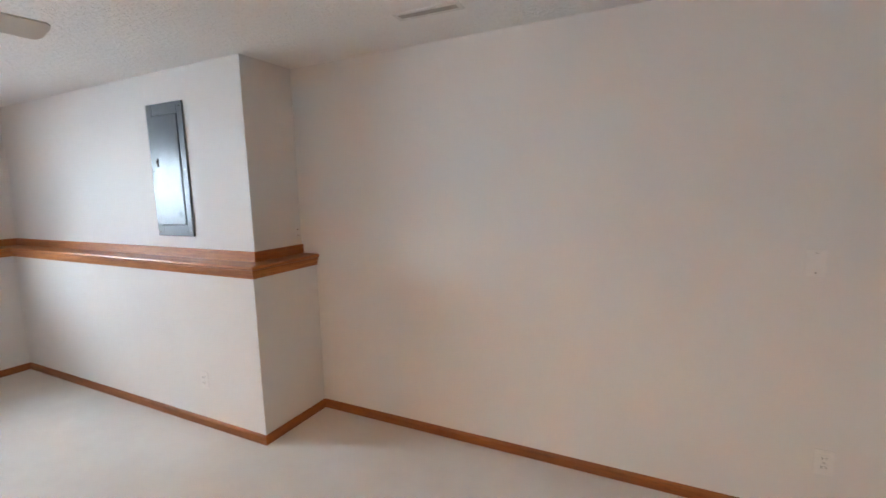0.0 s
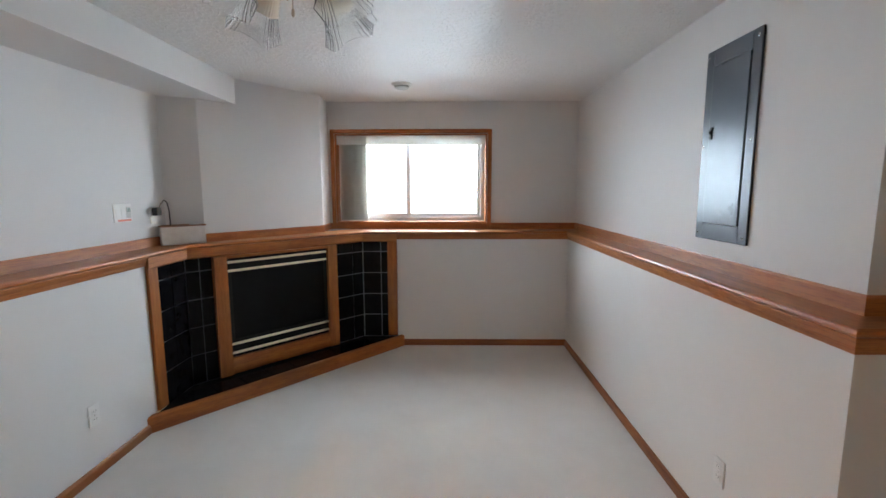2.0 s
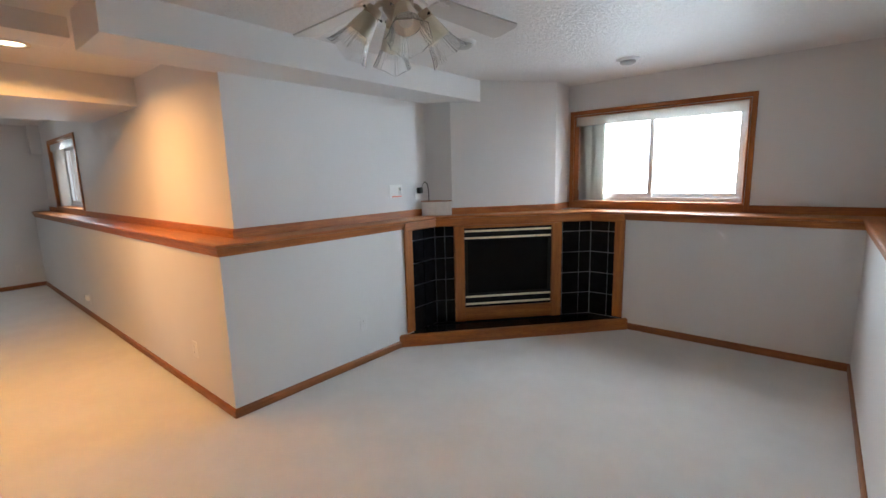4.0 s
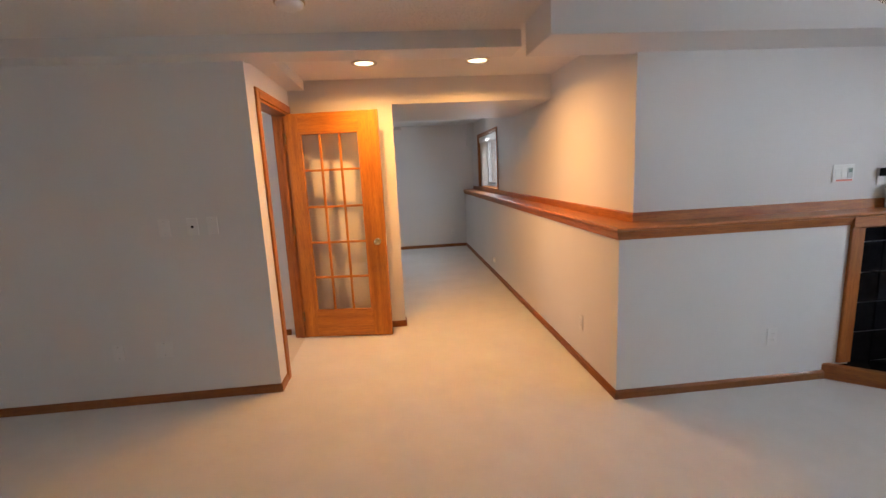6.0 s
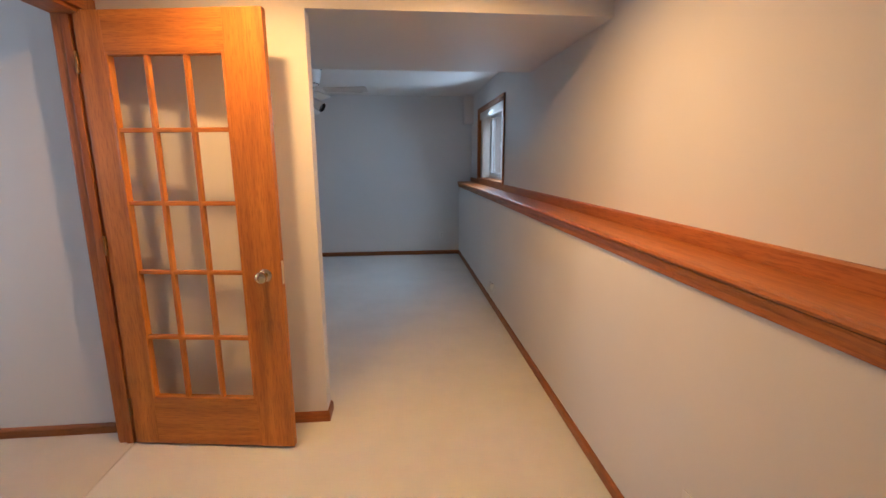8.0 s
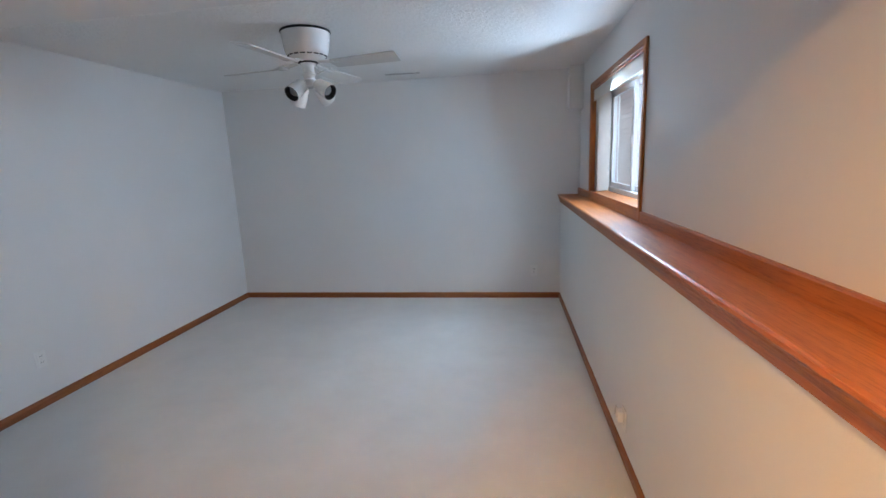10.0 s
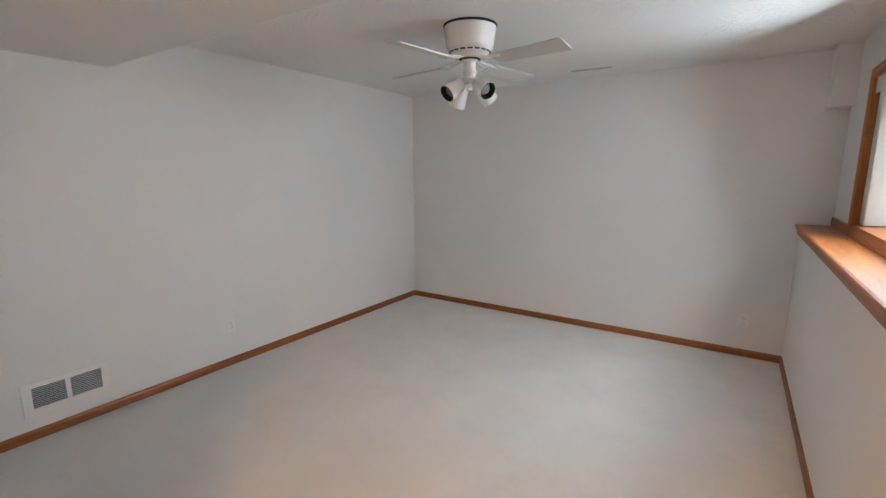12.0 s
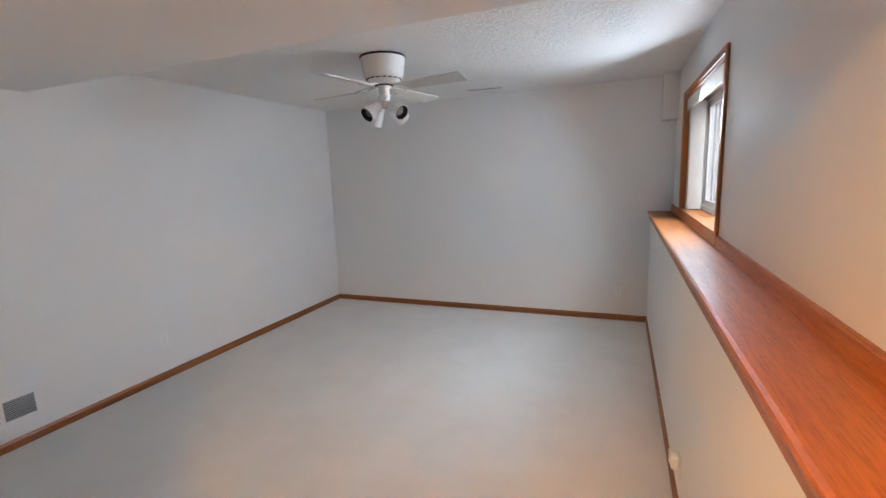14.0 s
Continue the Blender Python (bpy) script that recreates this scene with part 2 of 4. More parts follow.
def part(name, bm, material, parent, label="", smooth=False):
    ob = new(name, mesh_of(name, bm, material, smooth))
    ob.parent = parent
    if label:
        tagged(ob, label)
    return ob


def thing(name, label, category, at=(0, 0, 0), group=""):
    ob = new(name)
    ob.location = at
    return tagged(ob, label, category, group)


def setting(name, bm, material, label, category, smooth=False):
    return tagged(new(name, mesh_of(name, bm, material, smooth)), label, category, kind="structure")


def boxes(*list_of):
    bm = bmesh.new()
    for lo, hi in list_of:
        add_box(bm, lo, hi)
    return bm


# ---------------- the shell ----------------
LEDGE = 0.187           # how far the lower wall stands proud of the upper wall
H = 2.337               # ceiling height
TOP = 1.06              # top of the lower wall
FAR = 5.945             # far wall of the end room
LEFT = -3.81           # left wall of the end room
LOW = [(-LEDGE, FAR), (-LEDGE, -LEDGE), (1.76, -LEDGE), (2.88, -1.22), (2.88, -3.162), (-0.091, -3.162), (-0.091, -3.692)]

bm = bmesh.new()
add_prism(bm, [(-4.6, -3.9), (3.4, -3.9), (3.4, 0.25), (0.25, 0.25), (0.25, 6.4), (-4.6, 6.4)], -0.2, 0.0)
setting("floor", bm, CARPET, "cream cut-pile carpet running through all the rooms", "carpet")

bm = boxes(((-4.4, 0.52, -0.02), (-2.454, 1.52, 0.004)))
setting("floor_side_room", bm, CARPET_TAN, "slightly darker tan carpet in the room behind the door", "carpet")

bm = bmesh.new()
add_prism(bm, [(-4.6, -3.9), (3.4, -3.9), (3.4, 0.25), (0.25, 0.25), (0.25, 6.4), (-4.6, 6.4)], H, H + 0.2)
setting("ceiling", bm, CEIL, "white knockdown-textured plaster ceiling", "ceiling")


def walled(bm, axis, a, b, u0, u1, z0, z1, hole=None):
    """A wall between planes a and b of an axis, along the other from u0 to u1, with a hole (u, u, z, z) through it."""
    def put(p0, p1, q0, q1):
        if axis == "x":
            add_box(bm, (a, p0, q0), (b, p1, q1))
        else:
            add_box(bm, (p0, a, q0), (p1, b, q1))
    if not hole:
        put(u0, u1, z0, z1)
        return
    h0, h1, g0, g1 = hole
    put(u0, h0, z0, z1)
    put(h1, u1, z0, z1)
    put(h0, h1, g1, z1)
    if g0 > z0:
        put(h0, h1, z0, g0)


W1 = (-2.410, -0.924, 1.172, 2.035)     # opening of the family-room window: y, y, z, z
W2 = (3.850, 5.311, 1.172, 2.043)       # opening of the end-room window
bm = bmesh.new()
walled(bm, "x", 0.0, 0.222, 0.0, FAR, TOP, H, W2)
setting("wall_east_upper", bm, WALL, "off-white painted wall above the oak ledge", "wall")
bm = boxes(((-LEDGE, -LEDGE, 0), (0.25, FAR, TOP)))
setting("wall_east_lower", bm, WALL, "off-white painted lower wall standing proud under the ledge", "wall")
bm = boxes(((0.222, 0.0, TOP), (3.38, 0.25, H)))
setting("wall_north_upper", bm, WALL, "off-white painted wall above the oak ledge", "wall")
bm = boxes(((0.25, -LEDGE, 0), (1.44, 0.25, TOP)))
setting("wall_north_lower", bm, WALL, "off-white painted lower wall beside the fireplace", "wall")
bm = bmesh.new()
add_prism(bm, [(1.86, 0.05), (1.88, 0.0), (1.985, -0.22), (2.81, -0.872), (3.20, -0.852), (3.20, 0.05)], TOP, H)
setting("wall_chase", bm, WALL, "off-white angled chimney chase above the corner fireplace", "wall")
bm = bmesh.new()
walled(bm, "x", 3.127, 3.38, -3.5, 0.0, TOP, H, W1)
setting("wall_window_upper", bm, WALL, "off-white painted window wall above the ledge", "wall")
bm = boxes(((2.88, -3.4, 0), (3.38, -1.545, TOP)))
setting("wall_window_lower", bm, WALL, "off-white painted lower wall under the window", "wall")
bm = boxes(((0.03, -3.9, TOP), (3.38, -3.29, H)))
setting("wall_panel_upper", bm, WALL, "off-white painted wall round the electrical panel", "wall")
bm = boxes(((-0.091, -3.9, 0), (3.38, -3.162, TOP)))
setting("wall_panel_lower", bm, WALL, "off-white painted lower wall under the ledge", "wall")
bm = boxes(((-4.6, -3.9, 0), (-0.091, -3.692, H)), ((-0.091, -3.9, TOP), (0.03, -3.692, H)))
setting("wall_south", bm, WALL, "plain off-white painted wall", "wall")
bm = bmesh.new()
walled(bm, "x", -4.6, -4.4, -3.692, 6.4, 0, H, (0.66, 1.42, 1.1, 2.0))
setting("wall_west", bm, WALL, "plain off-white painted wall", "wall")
bm = boxes(((-4.4, 0.355, 0), (-2.53, 0.52, H)))
setting("wall_media", bm, WALL, "off-white painted wall with covered wall plates", "wall")
D0, D1, DH = 0.585, 1.428, 2.045       # door opening
bm = bmesh.new()
walled(bm, "x", -2.53, -2.41, 0.355, 1.52, 0, H, (D0, D1, -0.01, DH))
setting("wall_door", bm, WALL, "off-white painted wall with a doorway", "wall")
bm = boxes(((-4.4, 1.52, 0), (-1.499, 1.625, H)))
setting("wall_stub", bm, WALL, "off-white painted wall end beside the wide opening", "wall")
bm = boxes(((LEFT - 0.12, 1.625, 0), (LEFT, FAR, H)))
setting("wall_end_left", bm, WALL, "off-white painted wall with the return air grille", "wall")
bm = boxes(((-4.4, FAR, 0), (0.25, FAR + 0.25, H)))
setting("wall_end_far", bm, WALL, "off-white painted far wall", "wall")
# dropped boxes under the ceiling
bm = bmesh.new()
add_prism(bm, [(-0.68, 0.04), (-0.68, -0.40), (2.405, -0.40), (1.9, 0.04)], 2.145, H + 0.05)
setting("soffit_family", bm, WALL, "white plaster duct soffit along the wall", "soffit")
bm = boxes(((-4.4, 0.165, 2.235), (-0.67, 0.41, H + 0.05)))
setting("soffit_beam", bm, WALL, "shallow plastered beam across the ceiling", "beam")
bm = bmesh.new()
add_prism(bm, [(-1.499, 1.52), (0.0, 1.52), (0.0, 2.945), (LEFT, 2.945), (LEFT, 1.625), (-1.499, 1.625)], 2.112, H + 0.05)
setting("soffit_end_room", bm, WALL, "wide dropped plaster soffit over the opening", "soffit")
bm = boxes(((-2.41, 0.41, 2.255), (-2.262, 1.52, H + 0.05)))
setting("soffit_door", bm, WALL, "small plaster box above the doorway", "soffit")
bm = boxes(((-0.13, 5.79, 1.937), (0.0, FAR, H + 0.02)))
setting("soffit_corner", bm, WALL, "small plaster box in the ceiling corner", "soffit")

# ---------------- oak ledge, caps, baseboards, casings ----------------
NOSE = [(-0.262, 1.085), (0.016, 1.085), (0.026, 1.089), (0.030, 1.097), (0.026, 1.106), (0.016, 1.11), (-0.262, 1.11)]
APRON = [(0.0, 1.034), (0.009, 1.034), (0.011, 1.044), (0.012, 1.056), (0.016, 1.066), (0.020, 1.078), (0.020, 1.0845), (0.0, 1.0845)]
LEDGE_LABEL = "honey oak ledge board with a moulded front edge"
for k, wood in ((0, OAK_Y), (1, OAK_X), (2, OAK_D), (3, OAK_Y), (4, OAK_X), (5, OAK_Y)):
    bm = bmesh.new()
    add_moulding(bm, LOW, NOSE, k, k + 1)
    ledge = setting("trim_ledge", bm, wood, LEDGE_LABEL, "ledge")
    bm = bmesh.new()
    add_moulding(bm, LOW, APRON, k, k + 1)
    part("apron", bm, wood, ledge)
CAPPATH = [(0.0, FAR), (0.0, 0.0), (1.88, 0.0), (1.985, -0.22), (2.81, -0.872), (3.127, -0.855), (3.127, -3.29), (0.03, -3.29), (0.03, -3.692)]
CAP = [(-0.004, 1.1105), (0.014, 1.1105), (0.014, 1.164), (0.010, 1.172), (-0.004, 1.172)]
for k, wood in ((0, OAK_Y), (1, OAK_X), (2, OAK_D), (3, OAK_D), (4, OAK_X), (5, OAK_Y), (6, OAK_X), (7, OAK_Y)):
    bm = bmesh.new()
    add_moulding(bm, CAPPATH, CAP, k, k + 1)
    setting("trim_cap", bm, wood, "narrow oak strip where the ledge meets the wall", "trim")
BASE = [(-0.003, 0.0), (0.013, 0.0), (0.013, 0.042), (0.009, 0.052), (0.004, 0.059), (-0.003, 0.059)]


def baseboards(path, woods):
    for k, wood in enumerate(woods):
        bm = bmesh.new()
        add_moulding(bm, path, BASE, k, k + 1)
        setting("baseboard", bm, wood, "narrow stained oak baseboard along the carpet", "baseboard")


baseboards([(-LEDGE, FAR), (-LEDGE, -LEDGE), (1.29, -LEDGE)], (BASE_Y, BASE_X))
baseboards([(2.88, -1.60), (2.88, -3.162), (-0.091, -3.162), (-0.091, -3.692), (-4.4, -3.692)], (BASE_Y, BASE_X, BASE_Y, BASE_X))
baseboards([(-4.4, -3.692), (-4.4, 0.355), (-2.41, 0.355), (-2.41, 0.516)], (BASE_Y, BASE_X, BASE_Y))
baseboards([(-2.41, 1.52), (-1.499, 1.52), (-1.499, 1.625), (LEFT, 1.625), (LEFT, FAR), (-LEDGE, FAR)], (BASE_X, BASE_Y, BASE_X, BASE_Y, BASE_X))
baseboards([(-4.4, 1.52), (-2.60, 1.52)], (BASE_X,))


# ---------------- windows ----------------
def window_unit(name, x0, hole, label):
    """A slider window: oak casing and sill board, vinyl frame, two sashes with panes."""
    y0, y1, z0, z1 = hole
    win = tagged(new(name), label, "window", kind="structure")
    c, t = 0.043, 0.017
    for nm, lo, hi, wood in (
            ("casing", (x0 - t, y0 - c, 1.1115), (x0 - 0.001, y0 - 0.004, z1 + c), OAK_Z),
            ("casing", (x0 - t, y1 + 0.004, 1.1115), (x0 - 0.001, y1 + c, z1 + c), OAK_Z),
            ("casing", (x0 - t - 0.001, y0 - 0.004, z1 + 0.004), (x0 - 0.001, y1 + 0.004, z1 + c), OAK_Y)):
        bm = bmesh.new()
        add_box(bm, lo, hi, 0.005)
        part(nm, bm, wood, win, "stained oak casing board")
    for lo, hi, wood in (
            ((x0 - 0.012, y0, z0), (x0 + 0.13, y0 + 0.014, z1), OAK_Z),
            ((x0 - 0.012, y1 - 0.014, z0), (x0 + 0.13, y1, z1), OAK_Z),
            ((x0 - 0.012, y0 + 0.014, z1 - 0.014), (x0 + 0.13, y1 - 0.014, z1), OAK_Y),
            ((x0 - 0.014, y0 + 0.014, z0 - 0.006), (x0 + 0.13, y1 - 0.014, z0 + 0.014), OAK_Y)):
        bm = bmesh.new()
        add_box(bm, lo, hi, 0.003)
        part("jamb_board", bm, wood, win, "oak jamb lining")
    a, b, g, h = y0 + 0.014, y1 - 0.014, z0 + 0.014, z1 - 0.014
    f = 0.034
    bm = bmesh.new()
    for lo, hi in (((x0 + 0.13, a - 0.01, g - 0.01), (x0 + 0.215, a + f, h + 0.01)), ((x0 + 0.13, b - f, g - 0.01), (x0 + 0.215, b + 0.01, h + 0.01)),
                   ((x0 + 0.131, a + f, g - 0.01), (x0 + 0.214, b - f, g + f)), ((x0 + 0.131, a + f, h - f), (x0 + 0.214, b - f, h + 0.01))):
        add_box(bm, lo, hi, 0.004)
    part("vinyl_frame", bm, VINYL, win, "white vinyl window frame")
    mid = (a + b) / 2 + 0.045
    for k, (p, q, dx) in enumerate(((a + f, mid + 0.026, 0.178), (mid - 0.026, b - f, 0.148))):
        s = 0.040
        bm = bmesh.new()
        lo_z, hi_z = g + f, h - f
        for lo, hi in (((x0 + dx, p, lo_z), (x0 + dx + 0.026, p + s, hi_z)), ((x0 + dx, q - s, lo_z), (x0 + dx + 0.026, q, hi_z)),
                       ((x0 + dx + 0.001, p + s, lo_z), (x0 + dx + 0.025, q - s, lo_z + s)), ((x0 + dx + 0.001, p + s, hi_z - s), (x0 + dx + 0.025, q - s, hi_z))):
            add_box(bm, lo, hi, 0.004)
        sash = part("sash", bm, VINYL, win, "white vinyl sliding sash")
        bm = bmesh.new()
        add_box(bm, (x0 + dx + 0.011, p + s - 0.004, lo_z + s - 0.004), (x0 + dx + 0.015, q - s + 0.004, hi_z - s + 0.004))
        pane = part("pane", bm, PANE, sash)
        pane.visible_shadow = False
    bm = bmesh.new()
    add_box(bm, (x0 + 0.139, mid - 0.012, 1.56), (x0 + 0.149, mid + 0.012, 1.62), 0.004)
    part("latch", bm, VINYL, win)
    return win


window_unit("window_1", 3.127, W1, "oak-cased white vinyl slider window above the ledge")
window_unit("window_2", 0.0, W2, "oak-cased white vinyl slider window in the end room")


def vertical_blind(x0, hole, count, pitch, turn):
    """A cream valance with its vanes drawn together at the far end."""
    y0, y1, z0, z1 = hole
    blind = thing("vertical_blind", "cream vertical blind drawn open under its valance", "blind", (x0 + 0.05, y1 - 0.02, z1 - 0.014), "window blinds")
    off = Matrix.Translation((-(x0 + 0.05), -(y1 - 0.02), -(z1 - 0.014)))

    def put(nm, bm, material, label=""):
        bmesh.ops.transform(bm, matrix=off, verts=bm.verts)
        part(nm, bm, material, blind, label)
    top = z1 - 0.0145
    bm = bmesh.new()
    add_box(bm, (x0 + 0.004, y0 + 0.016, top - 0.088), (x0 + 0.012, y1 - 0.016, top), 0.002)
    add_box(bm, (x0 + 0.012, y0 + 0.016, top - 0.006), (x0 + 0.085, y1 - 0.016, top), 0.001)
    put("valance", bm, VANE, "cream slatted valance")
    bm = bmesh.new()
    add_box(bm, (x0 + 0.035, y0 + 0.025, top - 0.032), (x0 + 0.068, y1 - 0.025, top - 0.0065), 0.003)
    put("headrail", bm, VINYL, "white aluminium headrail")
    rng = random.Random(5)
    for k in range(count):
        y = y1 - 0.048 - k * pitch
        a = radians(turn + rng.uniform(-8, 8))
        bm = bmesh.new()
        w, n = 0.098, 6
        cols = []
        for i in range(n + 1):
            s = (i / n - 0.5) * w
            bow = 0.006 * (1 - (2 * i / n - 1) ** 2)
            p = Vector((x0 + 0.066 + s * math.sin(a) + bow * math.cos(a), y + s * math.cos(a) - bow * math.sin(a)))
            q = p + Vector((math.cos(a), -math.sin(a))) * 0.0012
            cols.append([bm.verts.new((*p, z0 + 0.022)), bm.verts.new((*q, z0 + 0.022)), bm.verts.new((*q, top - 0.034)), bm.verts.new((*p, top - 0.034))])
        for c, d in zip(cols, cols[1:]):
            for i in range(4):
                j = (i + 1) % 4
                bm.faces.new((c[i], c[j], d[j], d[i]))
        bm.faces.new(cols[0])
        bm.faces.new(list(reversed(cols[-1])))
        put("vane", bm, VANE)
    bm = bmesh.new()
    add_tube(bm, [(x0 + 0.03, y1 - 0.04, top - 0.04), (x0 + 0.03, y1 - 0.038, 1.3), (x0 + 0.032, y1 - 0.036, z0 + 0.12)], 0.0025, 6)
    put("wand", bm, VINYL)


vertical_blind(3.127, W1, 13, 0.0185, 46)
vertical_blind(0.0, W2, 10, 0.012, 78)

# ---------------- doorway and glazed door ----------------
door_frame = tagged(new("door_1"), "stained oak door frame with flat casing", "door frame", kind="structure")
for nm, lo, hi, wood in (
        ("casing", (-2.4095, D0 - 0.068, 0.0), (-2.393, D0 - 0.004, DH + 0.068), OAK_Z),
        ("casing", (-2.4095, D1 + 0.004, 0.0), (-2.393, D1 + 0.068, DH + 0.068), OAK_Z),
        ("casing", (-2.4095, D0 - 0.004, DH + 0.004), (-2.392, D1 + 0.004, DH + 0.068), OAK_Y),
        ("casing", (-2.547, D0 - 0.068, 0.0), (-2.5305, D0 - 0.004, DH + 0.068), OAK_Z),
        ("casing", (-2.547, D1 + 0.004, 0.0), (-2.5305, D1 + 0.068, DH + 0.068), OAK_Z),
        ("casing", (-2.548, D0 - 0.004, DH + 0.004), (-2.5305, D1 + 0.004, DH + 0.068), OAK_Y),
        ("jamb", (-2.532, D0 - 0.006, 0.0), (-2.408, D0 + 0.014, DH), OAK_Z),
        ("jamb", (-2.532, D1 - 0.014, 0.0), (-2.408, D1 + 0.006, DH), OAK_Z),
        ("head_jamb", (-2.532, D0 + 0.014, DH - 0.014), (-2.408, D1 - 0.014, DH + 0.006), OAK_Y),
        ("stop", (-2.49, D0 + 0.0141, 0.0), (-2.455, D0 + 0.025, DH - 0.0141), OAK_Z),
        ("stop", (-2.49, D1 - 0.025, 0.0), (-2.455, D1 - 0.0141, DH - 0.0141), OAK_Z)):
    bm = bmesh.new()
    add_box(bm, lo, hi, 0.004)
    part(nm, bm, wood, door_frame)
bm = bmesh.new()
add_box(bm, (-2.428, D0 + 0.0142, 0.86), (-2.411, D0 + 0.0165, 0.95), 0.001)
part("strike_plate", bm, BRASS, door_frame, "brass strike plate")

DOOR_OAK = oak("door_oak_upright", 0, True, 1.3, (1.02, 1.12, 0.7))
DOOR_OAK_X = oak("door_oak_rail", 0, False, 1.3, (1.02, 1.12, 0.7))
DW, DTOP, DT = 0.813, 2.03, 0.036
door = thing("glazed_door", "honey oak fifteen-pane glazed door standing open", "door", (-2.432, 1.394, 0.012))
door.rotation_euler = (0, 0, radians(-8.2))
GX0, GX1, GZ0, GZ1 = 0.115, 0.640, 0.245, 1.862
for nm, lo, hi, wood in (
        ("stile", (0.0, 0, 0), (GX0, DT, DTOP), DOOR_OAK), ("stile", (GX1, 0, 0), (DW, DT, DTOP), DOOR_OAK),
        ("bottom_rail", (GX0, 0.0005, 0), (GX1, DT - 0.0005, GZ0), DOOR_OAK_X), ("top_rail", (GX0, 0.0005, GZ1), (GX1, DT - 0.0005, DTOP), DOOR_OAK_X)):
    bm = bmesh.new()
    add_box(bm, lo, hi, 0.0025)
    part(nm, bm, wood, door)
MW = 0.020
for i in range(4):
    u = GX0 + (GX1 - GX0) * i / 3
    bm = bmesh.new()
    w = MW if 0 < i < 3 else 0.014
    u = u + (0.007 if i == 0 else -0.007 if i == 3 else 0)
    add_box(bm, (u - w / 2, -0.002 if i in (0, 3) else 0.004, GZ0), (u + w / 2, DT + (0.002 if i in (0, 3) else -0.004), GZ1), 0.005)
    part("muntin", bm, DOOR_OAK, door)
for i in range(6):
    v = GZ0 + (GZ1 - GZ0) * i / 5
    w = MW if 0 < i < 5 else 0.014
    v = v + (0.007 if i == 0 else -0.007 if i == 5 else 0)
    bm = bmesh.new()
    add_box(bm, (GX0, -0.0015 if i in (0, 5) else 0.0045, v - w / 2), (GX1, DT + (0.0015 if i in (0, 5) else -0.0045), v + w / 2), 0.005)
    part("muntin", bm, DOOR_OAK_X, door)
for i in range(3):
    for j in range(5):
        u0, u1 = GX0 + (GX1 - GX0) * i / 3, GX0 + (GX1 - GX0) * (i + 1) / 3
        v0, v1 = GZ0 + (GZ1 - GZ0) * j / 5, GZ0 + (GZ1 - GZ0) * (j + 1) / 5
        bm = bmesh.new()
        add_box(bm, (u0 + 0.005, DT / 2 - 0.002, v0 + 0.005), (u1 - 0.005, DT / 2 + 0.002, v1 - 0.005))
        part("pane", bm, PANE, door).visible_shadow = False
for side in (-1, 1):
    bm = bmesh.new()
    y = 0 if side < 0 else DT
    m = Matrix.Translation((0.738, y, 0.885)) @ Euler((radians(90 if side < 0 else -90), 0, 0)).to_matrix().to_4x4()
    add_lathe(bm, [(0.031, 0.0), (0.031, 0.004), (0.026, 0.009), (0.011, 0.012), (0.010, 0.030), (0.019, 0.036), (0.026, 0.046), (0.026, 0.056), (0.018, 0.065), (0.006, 0.067)], m, 28)
    part("knob", bm, KNOB, door, "polished brass door knob", True)
bm = bmesh.new()
add_box(bm, (DW - 0.0005, 0.007, 0.84), (DW + 0.0012, DT - 0.007, 0.95), 0.0005)
part("latch_plate", bm, BRASS, door)
for z in (0.2, 1.02, 1.82):
    bm = bmesh.new()
    add_tube(bm, [(-0.006, -0.006, z - 0.045), (-0.006, -0.006, z + 0.045)], 0.006, 10)
    add_box(bm, (-0.0045, 0.001, z - 0.044), (-0.0002, 0.030, z + 0.044))
    part("hinge", bm, DARK_BRASS, door, "dark brass butt hinge")

# ---------------- corner fireplace ----------------
fire = thing("corner_fireplace", "oak-trimmed corner gas fireplace faced with black tiles", "fireplace", (2.3, -0.6, 0))
F_INV = Matrix.Translation((-2.3, 0.6, 0))


def fpart(name, bm, material, label="", parent=None, smooth=False):
    bmesh.ops.transform(bm, matrix=F_INV, verts=bm.verts)
    return part(name, bm, material, parent or fire, label, smooth)


P0, P1, P2, P3 = (1.351, -LEDGE), LOW[2], LOW[3], (2.88, -1.545)
FR = [P0, P1, P2, P3]
bm = bmesh.new()
add_prism(bm, [(1.442, -0.143), (1.755, -0.143), (2.892, -1.215), (2.892, -1.544), (3.1, -1.544), (3.1, -0.01), (1.442, -0.01)], 0.0, 1.058)
backing = fpart("tile_backing", bm, GROUT, "grey grout between the black tiles")
ROWS = [0.088, 0.305, 0.509, 0.713, 0.917, 1.014]
DIAG = (Vector(P2) - Vector(P1)).normalized()
NORM = Vector((DIAG.y, -DIAG.x))
DLEN = (Vector(P2) - Vector(P1)).length


def on_facet(start, along, u, o):
    n = Vector((along.y, -along.x))
    return Vector(start) + along * u + n * o


SUR0, SUR1 = 0.175, 1.215       # the surround along the diagonal face
